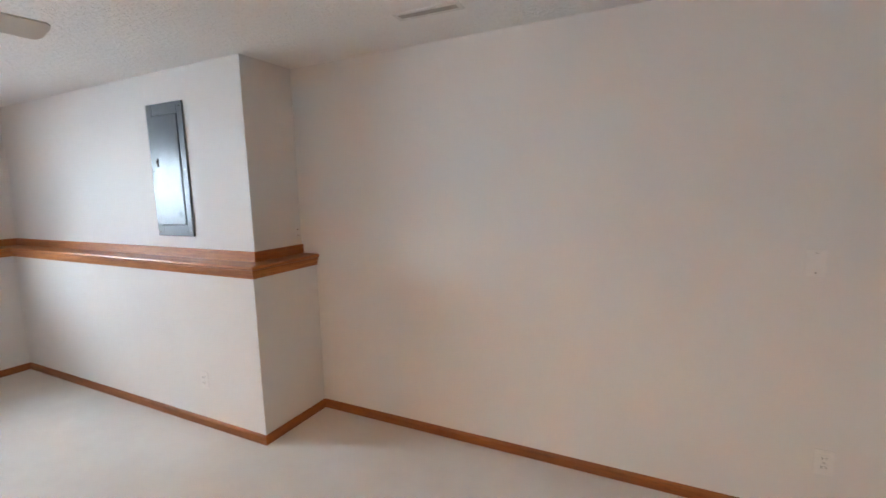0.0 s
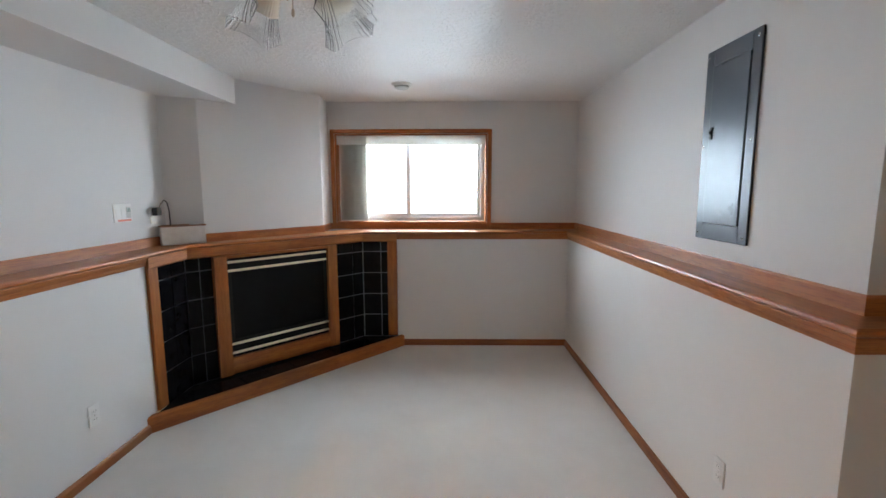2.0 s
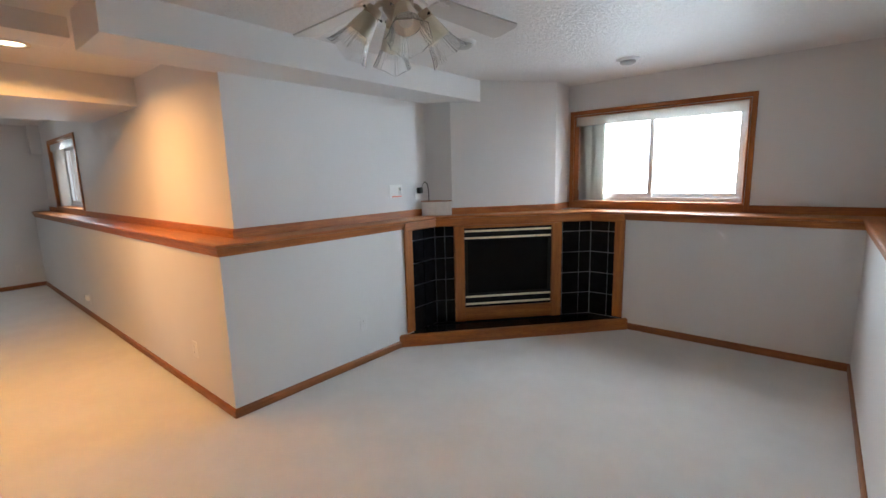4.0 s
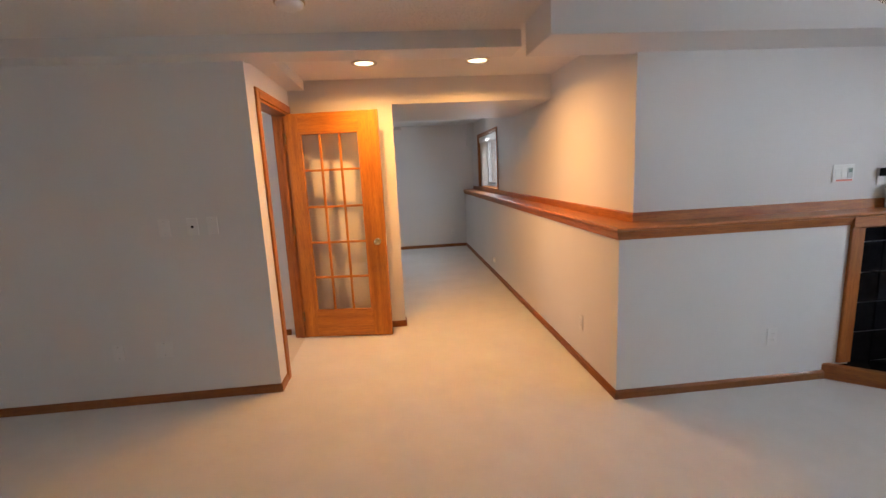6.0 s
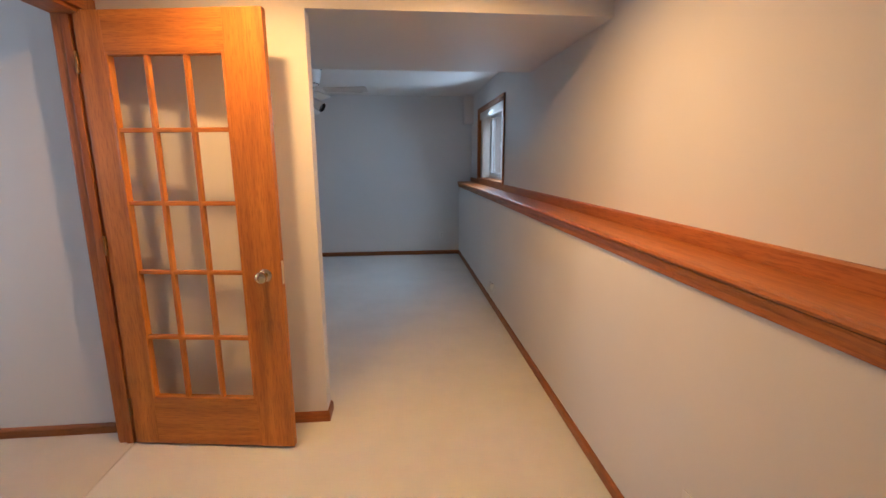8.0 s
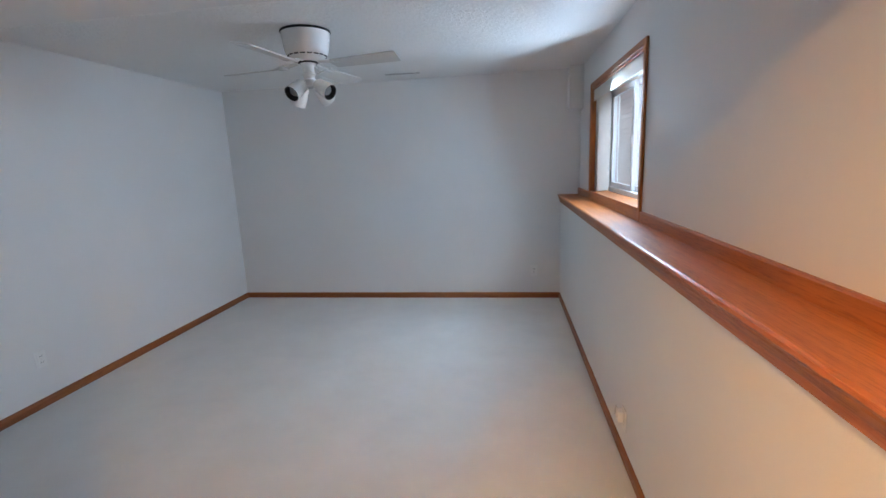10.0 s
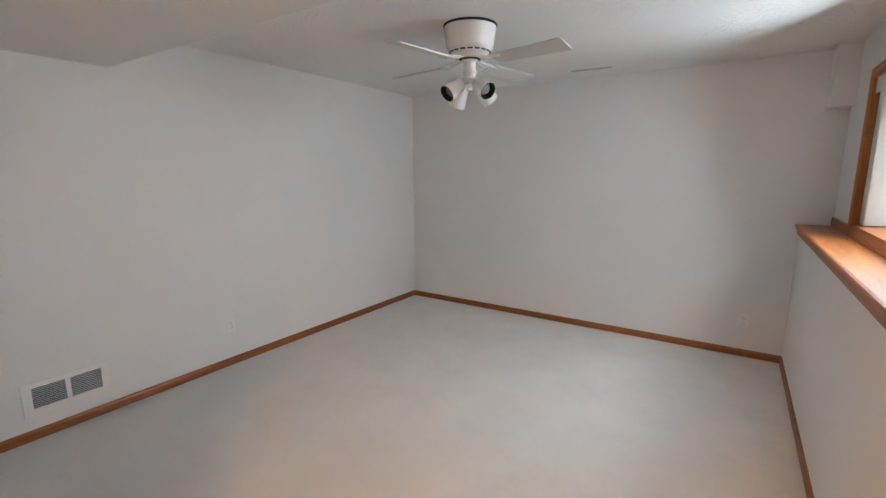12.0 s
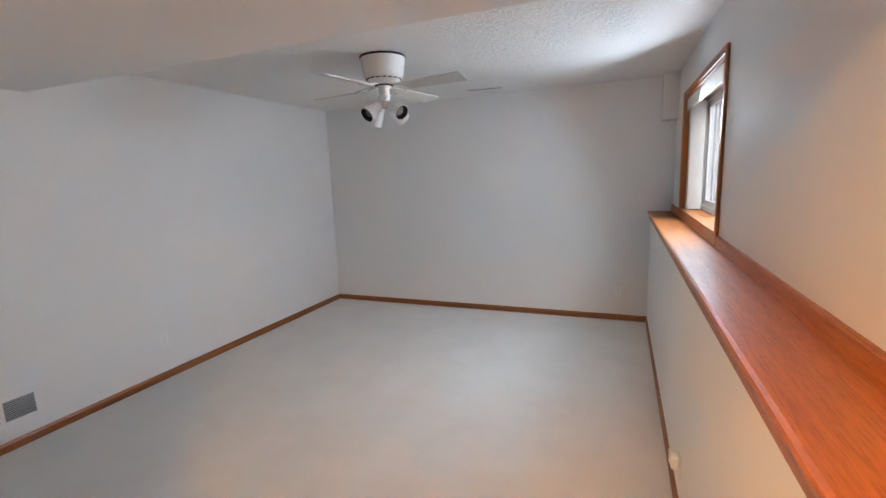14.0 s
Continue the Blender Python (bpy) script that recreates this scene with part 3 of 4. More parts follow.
for start, along, cuts in (
        ((1.442, -LEDGE), Vector((1, 0)), [0.0, 0.161, 0.318]),
        (P1, DIAG, [0.0, 0.092, 0.30]), (P1, DIAG, [1.11, 1.24, 1.41, DLEN]),
        (P2, Vector((0, -1)), [0.0, 0.17, 0.325])):
    for c0, c1 in zip(cuts, cuts[1:]):
        for r0, r1 in zip(ROWS, ROWS[1:]):
            bm = bmesh.new()
            g = 0.0042
            a, b = on_facet(start, along, c0 + g, -0.012), on_facet(start, along, c1 - g, -0.012)
            c, d = on_facet(start, along, c1 - g, 0.0), on_facet(start, along, c0 + g, 0.0)
            add_prism(bm, [tuple(a), tuple(b), tuple(c), tuple(d)], r0 + g, r1 - g)
            bmesh.ops.bevel(bm, geom=list(bm.edges), offset=0.0015, segments=1, affect="EDGES")
            fpart("tile", bm, BLACK_TILE, "", backing)
# hearth: oak curb, tiled floor
C0, C1 = Vector((1.285, -0.165)), Vector((2.875, -1.57))
CD = (C1 - C0).normalized()
CN = Vector((CD.y, -CD.x))
bm = bmesh.new()
add_prism(bm, [tuple(C0 - CD * 0.015), tuple(C1 + CD * 0.012), tuple(C1 + CD * 0.012 + CN * 0.038), tuple(C0 - CD * 0.015 + CN * 0.038)], 0.0, 0.105)
bmesh.ops.bevel(bm, geom=[e for e in bm.edges if min(v.co.z for v in e.verts) > 0.1], offset=0.006, segments=2, affect="EDGES")
fpart("hearth_curb", bm, OAK_D, "oak board edging the raised hearth")
bm = bmesh.new()
add_prism(bm, [(1.30, -0.160), tuple(P1), tuple(P2), (2.876, -1.565)], 0.0, 0.088)
hearth = fpart("hearth_bed", bm, BLACK_GROUT, "grouted bed of the black hearth tiles")
HC = 0.20
for i in range(11):
    for j in range(4):
        u0, u1, v0, v1 = 0.04 + i * HC, 0.04 + (i + 1) * HC, 0.004 + j * HC, 0.004 + (j + 1) * HC
        pts = [C0 + CD * u - CN * v for u, v in ((u0 + 0.003, v0 + 0.003), (u1 - 0.003, v0 + 0.003), (u1 - 0.003, v1 - 0.003), (u0 + 0.003, v1 - 0.003))]
        inside = all(p.y < -0.159 and p.x < 2.877 and (p - Vector(P1)).dot(NORM) > 0.004 for p in pts)
        if not inside:
            continue
        bm = bmesh.new()
        add_prism(bm, [tuple(p) for p in pts], 0.08, 0.0935)
        fpart("tile", bm, BLACK_TILE, "", hearth)
# oak posts and frieze
for q0, q1 in ((Vector(P0), Vector((1.442, -LEDGE))), (Vector((2.88, -1.455)), Vector(P3))):
    al = (q1 - q0).normalized()
    n = Vector((al.y, -al.x))
    bm = bmesh.new()
    add_prism(bm, [tuple(q0 - n * 0.012), tuple(q1 - n * 0.012), tuple(q1 + n * 0.019), tuple(q0 + n * 0.019)], 0.106, 1.0119)
    bmesh.ops.bevel(bm, geom=[e for e in bm.edges if abs(e.verts[0].co.z - e.verts[1].co.z) > 0.5], offset=0.003, segments=2, affect="EDGES")
    fpart("post", bm, OAK_Z, "upright oak post")
FRIEZE = [(-0.01, 1.012), (0.019, 1.012), (0.0265, 1.02), (0.0265, 1.0845), (-0.01, 1.0845)]
for k, wood in ((0, OAK_X), (1, OAK_D), (2, OAK_Y)):
    bm = bmesh.new()
    add_moulding(bm, FR, FRIEZE, k, k + 1)
    fpart("frieze", bm, wood, "oak board under the mantel ledge")
# oak surround of the insert, and the insert in it
FM = Matrix.Translation((P1[0], P1[1], 0)) @ Matrix(((DIAG.x, NORM.x, 0, 0), (DIAG.y, NORM.y, 0, 0), (0, 0, 1, 0), (0, 0, 0, 1)))


def fbox(name, lo, hi, material, label="", bevel=0.003, parent=None):
    bm = bmesh.new()
    add_box(bm, lo, hi, bevel, FM)
    return fpart(name, bm, material, label, parent)


I0, I1, IZ0, IZ1 = SUR0 + 0.095, SUR1 - 0.095, 0.225, 0.99
fbox("surround_stile", (SUR0, -0.01, 0.094), (I0, 0.04, 1.0115), OAK_Z, "oak upright of the insert surround", 0.004)
fbox("surround_stile", (I1, -0.01, 0.094), (SUR1, 0.04, 1.0115), OAK_Z, "oak upright of the insert surround", 0.004)
fbox("surround_rail", (I0, -0.01, 0.125), (I1, 0.039, IZ0), OAK_D, "oak bottom rail of the insert surround", 0.004)
fbox("surround_rail", (I0, -0.01, IZ1), (I1, 0.039, 1.0115), OAK_D, "oak top rail of the insert surround", 0.004)
fbox("base_shadow_board", (SUR0 + 0.02, -0.01, 0.094), (SUR1 - 0.02, 0.022, 0.125), OAK_D, "oak plinth strip")
insert = fbox("fire_insert", (I0 - 0.002, -0.02, IZ0 - 0.002), (I1 + 0.002, 0.012, IZ1 + 0.002), BLACK_METAL, "black metal gas insert", 0.002)
fbox("fire_glass", (I0 + 0.035, 0.012, IZ0 + 0.14), (I1 - 0.035, 0.017, IZ1 - 0.115), FIRE_GLASS, "dark reflecting fire glass", 0.002, insert)
for z in (IZ0 + 0.025, IZ0 + 0.095, IZ1 - 0.105, IZ1 - 0.04):
    fbox("louvre", (I0 + 0.006, 0.010, z), (I1 - 0.006, 0.028, z + 0.018), BRASS, "polished brass louvre bar", 0.004, insert)
for u in (I0 + 0.004, I1 - 0.012):
    fbox("edge_trim", (u, 0.012, IZ0 + 0.01), (u + 0.008, 0.020, IZ1 - 0.01), BLACK_METAL, "thin black edge", 0.001, insert)

# ---------------- ceiling fans ----------------


def blade_mesh(bm, r0, r1, w0, w1, z, tilt, clip=0.02):
    """A flat rounded fan blade along X."""
    outline = [(r0, -w0 / 2), (r1 - clip, -w1 / 2), (r1 - clip * 0.3, -w1 / 2 + clip * 0.5), (r1, -w1 / 2 + clip * 1.4), (r1, w1 / 2 - clip * 1.4), (r1 - clip * 0.3, w1 / 2 - clip * 0.5), (r1 - clip, w1 / 2), (r0, w0 / 2), (r0 - 0.012, 0)]
    add_prism(bm, outline, -0.0035, 0.0035)
    bmesh.ops.transform(bm, matrix=Matrix.Translation((0, 0, z)) @ Euler((radians(tilt), 0, 0)).to_matrix().to_4x4(), verts=bm.verts)


def blade_arm(bm, r0, r1, z0, z1):
    pts = [(r0, 0, z0), (r0 + 0.04, 0, z0 - 0.004), (r0 + 0.075, 0, (z0 + z1) / 2), (r1, 0, z1)]
    for s in (-1, 1):
        add_tube(bm, [(x, s * (0.012 + 0.22 * (x - r0)), z) for x, y, z in pts], 0.005, 8)
    add_box(bm, (r1 - 0.03, -0.035, z1 - 0.004), (r1 + 0.03, 0.035, z1 + 0.002), 0.003)


# fan with fluted glass shades in the family room
fan = thing("ceiling_fan", "white ceiling fan with four fluted glass shades", "ceiling fan", (-0.05, -1.63, H))
bm = bmesh.new()
add_lathe(bm, [(0.075, 0.0), (0.075, -0.02), (0.06, -0.05), (0.022, -0.06), (0.022, -0.075), (0.10, -0.085), (0.125, -0.105), (0.125, -0.155), (0.10, -0.178), (0.05, -0.185)], None, 40)
part("motor_housing", bm, WHITE_ENAMEL, fan, "white enamelled motor housing", True)
bm = bmesh.new()
add_lathe(bm, [(0.05, -0.185), (0.058, -0.20), (0.058, -0.245), (0.045, -0.265), (0.03, -0.285), (0.012, -0.298)], None, 32)
part("light_fitter", bm, BRONZE, fan, "tarnished metal light fitter", True)
for k in range(4):
    turn = Euler((0, 0, radians(90 * k - 4))).to_matrix().to_4x4()
    bm = bmesh.new()
    blade_mesh(bm, 0.19, 0.685, 0.105, 0.145, -0.185, -11, 0.022)
    bmesh.ops.transform(bm, matrix=turn, verts=bm.verts)
    blade = part("blade", bm, BLADE, fan, "off-white fan blade")
    bm = bmesh.new()
    blade_arm(bm, 0.09, 0.215, -0.165, -0.182)
    bmesh.ops.transform(bm, matrix=turn, verts=bm.verts)
    part("blade_arm", bm, WHITE_ENAMEL, blade, "", True)


def fluted_shade(bm, m, prof):
    """A band of a glass shade, thick, that opens into an eight-sided rim with bundles of fine pleats at every other side."""
    steps = 128
    loops = []
    for skin in (0, 1):
        seq = prof if skin == 0 else list(reversed(prof))
        for r, z in seq:
            loop = []
            f = max(0.0, min(1.0, (z - 0.045) / 0.12)) ** 1.2
            for i in range(steps):
                a = 2 * math.pi * i / steps
                side = (a % (math.pi / 4)) - math.pi / 8
                flat = math.cos(math.pi / 8) / math.cos(side)
                bundle = max(0.0, math.cos(4 * a)) ** 0.6
                zig = abs((a * 36 / math.pi) % 2 - 1) - 0.5
                rr = r * (1 + f * (flat - 0.96)) + 0.0075 * f * bundle * zig - (0.0025 if skin else 0)
                zz = z + f * f * (0.007 * math.cos(4 * a) + 0.004 * bundle * zig)
                loop.append(bm.verts.new(m @ Vector((rr * math.cos(a), rr * math.sin(a), zz))))
            loops.append(loop)
    for a, b in zip(loops, loops[1:] + loops[:1]):
        for i in range(steps):
            j = (i + 1) % steps
            bm.faces.new((a[i], a[j], b[j], b[i]))


for k in range(4):
    a = 90 * k + 55
    turn = Euler((0, 0, radians(a))).to_matrix().to_4x4()
    m = turn @ Matrix.Translation((0.092, 0, -0.256)) @ Euler((0, radians(144), 0)).to_matrix().to_4x4()
    bm = bmesh.new()
    fluted_shade(bm, m, [(0.027, 0.0), (0.031, 0.02), (0.038, 0.045), (0.043, 0.07), (0.047, 0.095), (0.050, 0.108)])
    shade = part("shade", bm, FROST_TAN, fan, "tan frosted glass bell shade", True)
    bm = bmesh.new()
    fluted_shade(bm, m, [(0.050, 0.1082), (0.055, 0.125), (0.062, 0.145), (0.070, 0.163), (0.078, 0.176)])
    part("rim", bm, RIBBED, shade, "clear pleated glass rim")
    bm = bmesh.new()
    add_tube(bm, [turn @ Vector(p) for p in ((0.045, 0, -0.225), (0.07, 0, -0.228), (0.09, 0, -0.247), (0.098, 0, -0.262))], 0.010, 10)
    add_lathe(bm, [(0.012, -0.014), (0.030, -0.010), (0.033, 0.008), (0.033, 0.022), (0.030, 0.024)], m, 24)
    part("shade_holder", bm, BRONZE, shade, "tarnished metal shade holder", True)
    for q in range(3):
        bm = bmesh.new()
        around = m @ Euler((0, 0, radians(120 * q + 20))).to_matrix().to_4x4() @ Matrix.Translation((0.032, 0, 0.014)) @ Euler((0, radians(90), 0)).to_matrix().to_4x4()
        add_lathe(bm, [(0.002, 0.0), (0.002, 0.009), (0.005, 0.010), (0.005, 0.014), (0.002, 0.0155)], around, 10)
        part("thumb_screw", bm, BLACK_METAL, shade, "small dark thumb screw", True)
    bm = bmesh.new()
    add_lathe(bm, [(0.012, 0.01), (0.014, 0.03), (0.024, 0.055), (0.029, 0.075), (0.024, 0.095), (0.008, 0.104)], m, 20)
    part("bulb", bm, WHITE_PLASTIC, shade, "unlit white bulb", True)
for dx, dz in ((0.02, -0.37), (-0.022, -0.345)):
    bm = bmesh.new()
    add_tube(bm, [(dx, 0.012, -0.285), (dx, 0.012, dz)], 0.0015, 6)
    add_lathe(bm, [(0.001, dz - 0.02), (0.005, dz - 0.014), (0.004, dz), (0.001, dz + 0.003)], Matrix.Translation((dx, 0.012, 0)), 12)
    part("pull_chain", bm, BRONZE, fan)

# fan with four spot cups in the end room
fan = thing("ceiling_fan", "white hugger ceiling fan with four black-lined spot cups", "ceiling fan", (-2.0, 4.11, H))
bm = bmesh.new()
add_lathe(bm, [(0.151, 0.0), (0.153, -0.012), (0.147, -0.05), (0.138, -0.118), (0.128, -0.142), (0.113, -0.157), (0.105, -0.168), (0.09, -0.180), (0.05, -0.188)], None, 48)
part("motor_housing", bm, WHITE_ENAMEL, fan, "glossy white tapered motor housing", True)
bm = bmesh.new()
add_lathe(bm, [(0.156, 0.0), (0.158, -0.007), (0.154, -0.013), (0.148, -0.0135)], None, 48)
part("ceiling_ring", bm, DARK, fan, "dark gasket ring at the ceiling", True)
for k in range(18):
    a = 2 * math.pi * k / 18
    bm = bmesh.new()
    add_box(bm, (0.115, -0.015, -0.1545), (0.1225, 0.015, -0.1465), 0.002, Euler((0, 0, a)).to_matrix().to_4x4())
    part("vent_slot", bm, DARK, fan)
bm = bmesh.new()
add_lathe(bm, [(0.050, -0.185), (0.052, -0.196), (0.040, -0.203), (0.036, -0.212), (0.036, -0.250), (0.043, -0.255), (0.044, -0.262), (0.037, -0.268), (0.034, -0.285), (0.046, -0.296), (0.048, -0.318), (0.040, -0.334), (0.018, -0.342)], None, 32)
part("light_stem", bm, WHITE_ENAMEL, fan, "white ringed switch housing", True)
# near-black ring put where shade falls under the motor
bm = bmesh.new()
add_lathe(bm, [(0.064, -0.181), (0.064, -0.190), (0.056, -0.194), (0.050, -0.194)], None, 32)
part("shadow_ring", bm, DARK, fan, "dark ring standing in for the shade under the motor", True)
for k in range(4):
    turn = Euler((0, 0, radians(90 * k - 9))).to_matrix().to_4x4()
    bm = bmesh.new()
    blade_mesh(bm, 0.185, 0.62, 0.11, 0.135, -0.208, -12, 0.012)
    bmesh.ops.transform(bm, matrix=turn, verts=bm.verts)
    blade = part("blade", bm, BLADE, fan, "off-white fan blade")
    bm = bmesh.new()
    blade_arm(bm, 0.08, 0.205, -0.188, -0.205)
    bmesh.ops.transform(bm, matrix=turn, verts=bm.verts)
    part("blade_arm", bm, WHITE_ENAMEL, blade, "", True)
for k in range(4):
    turn = Euler((0, 0, radians(90 * k - 112))).to_matrix().to_4x4()
    m = turn @ Matrix.Translation((0.060, 0, -0.325)) @ Euler((0, radians((124, 120, 128, 148)[k]), 0)).to_matrix().to_4x4()
    bm = bmesh.new()
    add_lathe(bm, [(0.014, -0.012), (0.026, -0.004), (0.034, 0.006), (0.037, 0.012), (0.042, 0.018), (0.043, 0.055), (0.047, 0.062), (0.050, 0.095), (0.053, 0.128), (0.050, 0.128), (0.046, 0.09), (0.040, 0.055), (0.034, 0.02)], m, 32)
    cup = part("spot_cup", bm, WHITE_ENAMEL, fan, "white metal spot cup", True)
    bm = bmesh.new()
    add_lathe(bm, [(0.033, 0.021), (0.0385, 0.05), (0.0445, 0.09), (0.0488, 0.1272), (0.0465, 0.1272), (0.042, 0.09), (0.036, 0.055), (0.012, 0.05)], m, 28)
    part("cup_lining", bm, DARK, cup, "black baffle inside the cup", True)
    bm = bmesh.new()
    add_lathe(bm, [(0.010, 0.04), (0.028, 0.066), (0.036, 0.092), (0.028, 0.104), (0.006, 0.108)], m, 24)
    part("bulb", bm, plain("grey_bulb", (0.25, 0.25, 0.26), 0.2), cup, "unlit reflector bulb", True)

# ---------------- lamps, vents, detectors on the ceilings ----------------
for lx, ly in LAMPS:
    can = thing("recessed_light", "lit recessed downlight with a white trim ring", "light", (lx, ly, H), "corridor downlights")
    bm = bmesh.new()
    add_lathe(bm, [(0.072, -0.001), (0.098, -0.001), (0.100, -0.005), (0.094, -0.009), (0.076, -0.010), (0.072, -0.006)], None, 40, False)
    part("trim_ring", bm, WHITE_ENAMEL, can, "", True)
    bm = bmesh.new()
    add_lathe(bm, [(0.072, -0.002), (0.060, -0.0035), (0.02, -0.0045)], None, 32)
    part("lens", bm, LENS, can, "glowing warm lens")


# grey stands in for the shade on the backlit underside of the cone
VENT_SHADED = plain("vent_shaded", (0.42, 0.42, 0.41), 0.45)


def round_diffuser(x, y, r, name, label, category):
    ob = thing(name, label, category, (x, y, H))
    bm = bmesh.new()
    add_lathe(bm, [(r, 0.0), (r, -0.006), (r * 0.86, -0.018), (r * 0.80, -0.019), (r * 0.78, -0.012)], None, 36)
    part("rim", bm, WHITE_PLASTIC, ob, "", True)
    bm = bmesh.new()
    add_lathe(bm, [(r * 0.70, -0.012), (r * 0.66, -0.030), (r * 0.5, -0.038), (r * 0.1, -0.040)], None, 36)
    part("cone", bm, VENT_SHADED, ob, "vent cone, its shaded underside put into the grey colour", True)


round_diffuser(2.425, -1.657, 0.085, "ceiling_diffuser", "small round white ceiling air diffuser", "vent")
round_diffuser(1.149, -1.02, 0.085, "ceiling_diffuser", "small round white ceiling air diffuser", "vent")
det = thing("smoke_detector", "round off-white smoke detector on the ceiling", "detector", (-1.956, -0.335, H))
bm = bmesh.new()
add_lathe(bm, [(0.068, 0.0), (0.068, -0.012), (0.060, -0.030), (0.040, -0.040), (0.01, -0.041)], None, 36)
part("cover", bm, WHITE_PLASTIC, det, "", True)
bm = bmesh.new()
add_lathe(bm, [(0.074, 0.0), (0.074, -0.010), (0.069, -0.011)], None, 36)
part("base", bm, plain("tan_plastic", (0.45, 0.36, 0.27), 0.5), det, "tan mounting base", True)


def slot_register(x, y, length, width, turn, slats, label):
    """A louvred ceiling register."""
    ob = thing("ceiling_register", label, "vent", (x, y, H))
    ob.rotation_euler = (0, 0, radians(turn))
    bm = bmesh.new()
    e = 0.02
    for lo, hi in (((-length / 2, -width / 2, -0.006), (length / 2, -width / 2 + e, 0)), ((-length / 2, width / 2 - e, -0.006), (length / 2, width / 2, 0)),
                   ((-length / 2, -width / 2 + e, -0.0055), (-length / 2 + e, width / 2 - e, 0)), ((length / 2 - e, -width / 2 + e, -0.0055), (length / 2, width / 2 - e, 0))):
        add_box(bm, lo, hi, 0.001)
    part("frame", bm, WHITE_ENAMEL, ob)
    # flat black sheet in place of the duct's shade
    bm = bmesh.new()
    add_box(bm, (-length / 2 + e, -width / 2 + e, -0.0015), (length / 2 - e, width / 2 - e, -0.0005))
    part("cavity", bm, DARK, ob, "black sheet standing in for the shaded duct behind the slats")
    for k in range(slats):
        y0 = -width / 2 + e + (width - 2 * e) * (k + 0.5) / slats
        bm = bmesh.new()
        add_box(bm, (-length / 2 + e, -0.004, -0.0055), (length / 2 - e, 0.0005, -0.0045), 0, Matrix.Translation((0, y0, 0)) @ Euler((radians(25), 0, 0)).to_matrix().to_4x4())
        part("slat", bm, plain("grey_slat", (0.4, 0.38, 0.35), 0.4) if k == 0 else bpy.data.materials["grey_slat"], ob)


slot_register(-1.218, -3.292, 0.33, 0.085, 3, 4, "narrow white ceiling register with dark slots")
slot_register(-1.715, 5.62, 0.33, 0.075, 3, 4, "narrow white ceiling register near the far wall")

# ---------------- wall plates, panel, grille ----------------


def outlet(x, y, z, facing, label="white duplex outlet low on the wall", group="outlets"):
    ob = thing("wall_outlet", label, "outlet", (x, y, z), group)
    ob.rotation_euler = (0, 0, radians(facing))
    bm = bmesh.new()
    add_box(bm, (-0.035, -0.006, -0.057), (0.035, 0.0, 0.057), 0.003)
    part("cover_plate", bm, PLATE, ob)
    for dz in (-0.021, 0.021):
        bm = bmesh.new()
        add_box(bm, (-0.017, -0.0085, dz - 0.014), (0.017, -0.006, dz + 0.014), 0.003)
        s = part("socket", bm, PLATE, ob)
        for dx in (-0.007, 0.007):
            bm = bmesh.new()
            add_box(bm, (dx - 0.0012, -0.0088, dz - 0.004), (dx + 0.0012, -0.0084, dz + 0.006))
            part("slot", bm, DARK, s)
    bm = bmesh.new()
    add_lathe(bm, [(0.003, 0.0), (0.003, 0.001), (0.001, 0.0015)], Matrix.Translation((0, -0.006, 0)) @ Euler((radians(90), 0, 0)).to_matrix().to_4x4(), 10)
    part("screw", bm, CHROME, ob)
    return ob


def blank_plate(x, y, z, facing, w, h, label, port=False):
    ob = thing("wall_plate", label, "wall plate", (x, y, z), "media wall plates")
    ob.rotation_euler = (0, 0, radians(facing))
    bm = bmesh.new()
    add_box(bm, (-w / 2, -0.006, -h / 2), (w / 2, 0.0, h / 2), 0.003)
    part("cover_plate", bm, PLATE, ob)
    if port:
        bm = bmesh.new()
        add_lathe(bm, [(0.009, 0.0), (0.009, 0.003), (0.006, 0.006), (0.002, 0.006)], Matrix.Translation((0, -0.006, 0)) @ Euler((radians(90), 0, 0)).to_matrix().to_4x4(), 20)
        part("port", bm, DARK, ob, "dark cable port")
    else:
        for dz in (-h * 0.36, h * 0.36):
            bm = bmesh.new()
            add_lathe(bm, [(0.003, 0.0), (0.003, 0.001), (0.001, 0.0015)], Matrix.Translation((0, -0.006, dz)) @ Euler((radians(90), 0, 0)).to_matrix().to_4x4(), 10)
            part("screw", bm, CHROME, ob)


outlet(0.868, -LEDGE, 0.33, 0)
outlet(-LEDGE, 0.362, 0.325, -90)
outlet(0.437, -3.162, 0.325, 180)
outlet(LEFT, 3.562, 0.32, 90)
outlet(-0.462, FAR, 0.30, 0)
outlet(-2.881, -3.692, 0.318, 180)
outlet(-LEDGE, 3.30, 0.205, -90, "white outlet with a plugged-in night light")
blank_plate(-2.853, 0.355, 1.212, 0, 0.07, 0.115, "white wall plate with a dark cable port", True)
blank_plate(-3.03, 0.355, 1.215, 0, 0.07, 0.115, "blank white wall plate on the media wall")
blank_plate(-2.728, 0.355, 1.212, 0, 0.07, 0.115, "blank white wall plate on the media wall")
blank_plate(-3.446, 0.355, 0.385, 0, 0.07, 0.115, "blank white wall plate low on the wall")
blank_plate(-3.15, 0.355, 0.385, 0, 0.115, 0.115, "double blank white wall plate low on the wall")
blank_plate(-2.794, -3.692, 1.188, 180, 0.07, 0.115, "blank white wall plate on the plain wall")

light = thing("night_light", "small white plug-in night light in the outlet", "night light", (-LEDGE - 0.0089, 3.30, 0.222))
light.rotation_euler = (0, 0, radians(-90))
bm = bmesh.new()
add_box(bm, (-0.022, -0.028, -0.028), (0.022, 0.0, 0.03), 0.007)
part("body", bm, WHITE_PLASTIC, light)
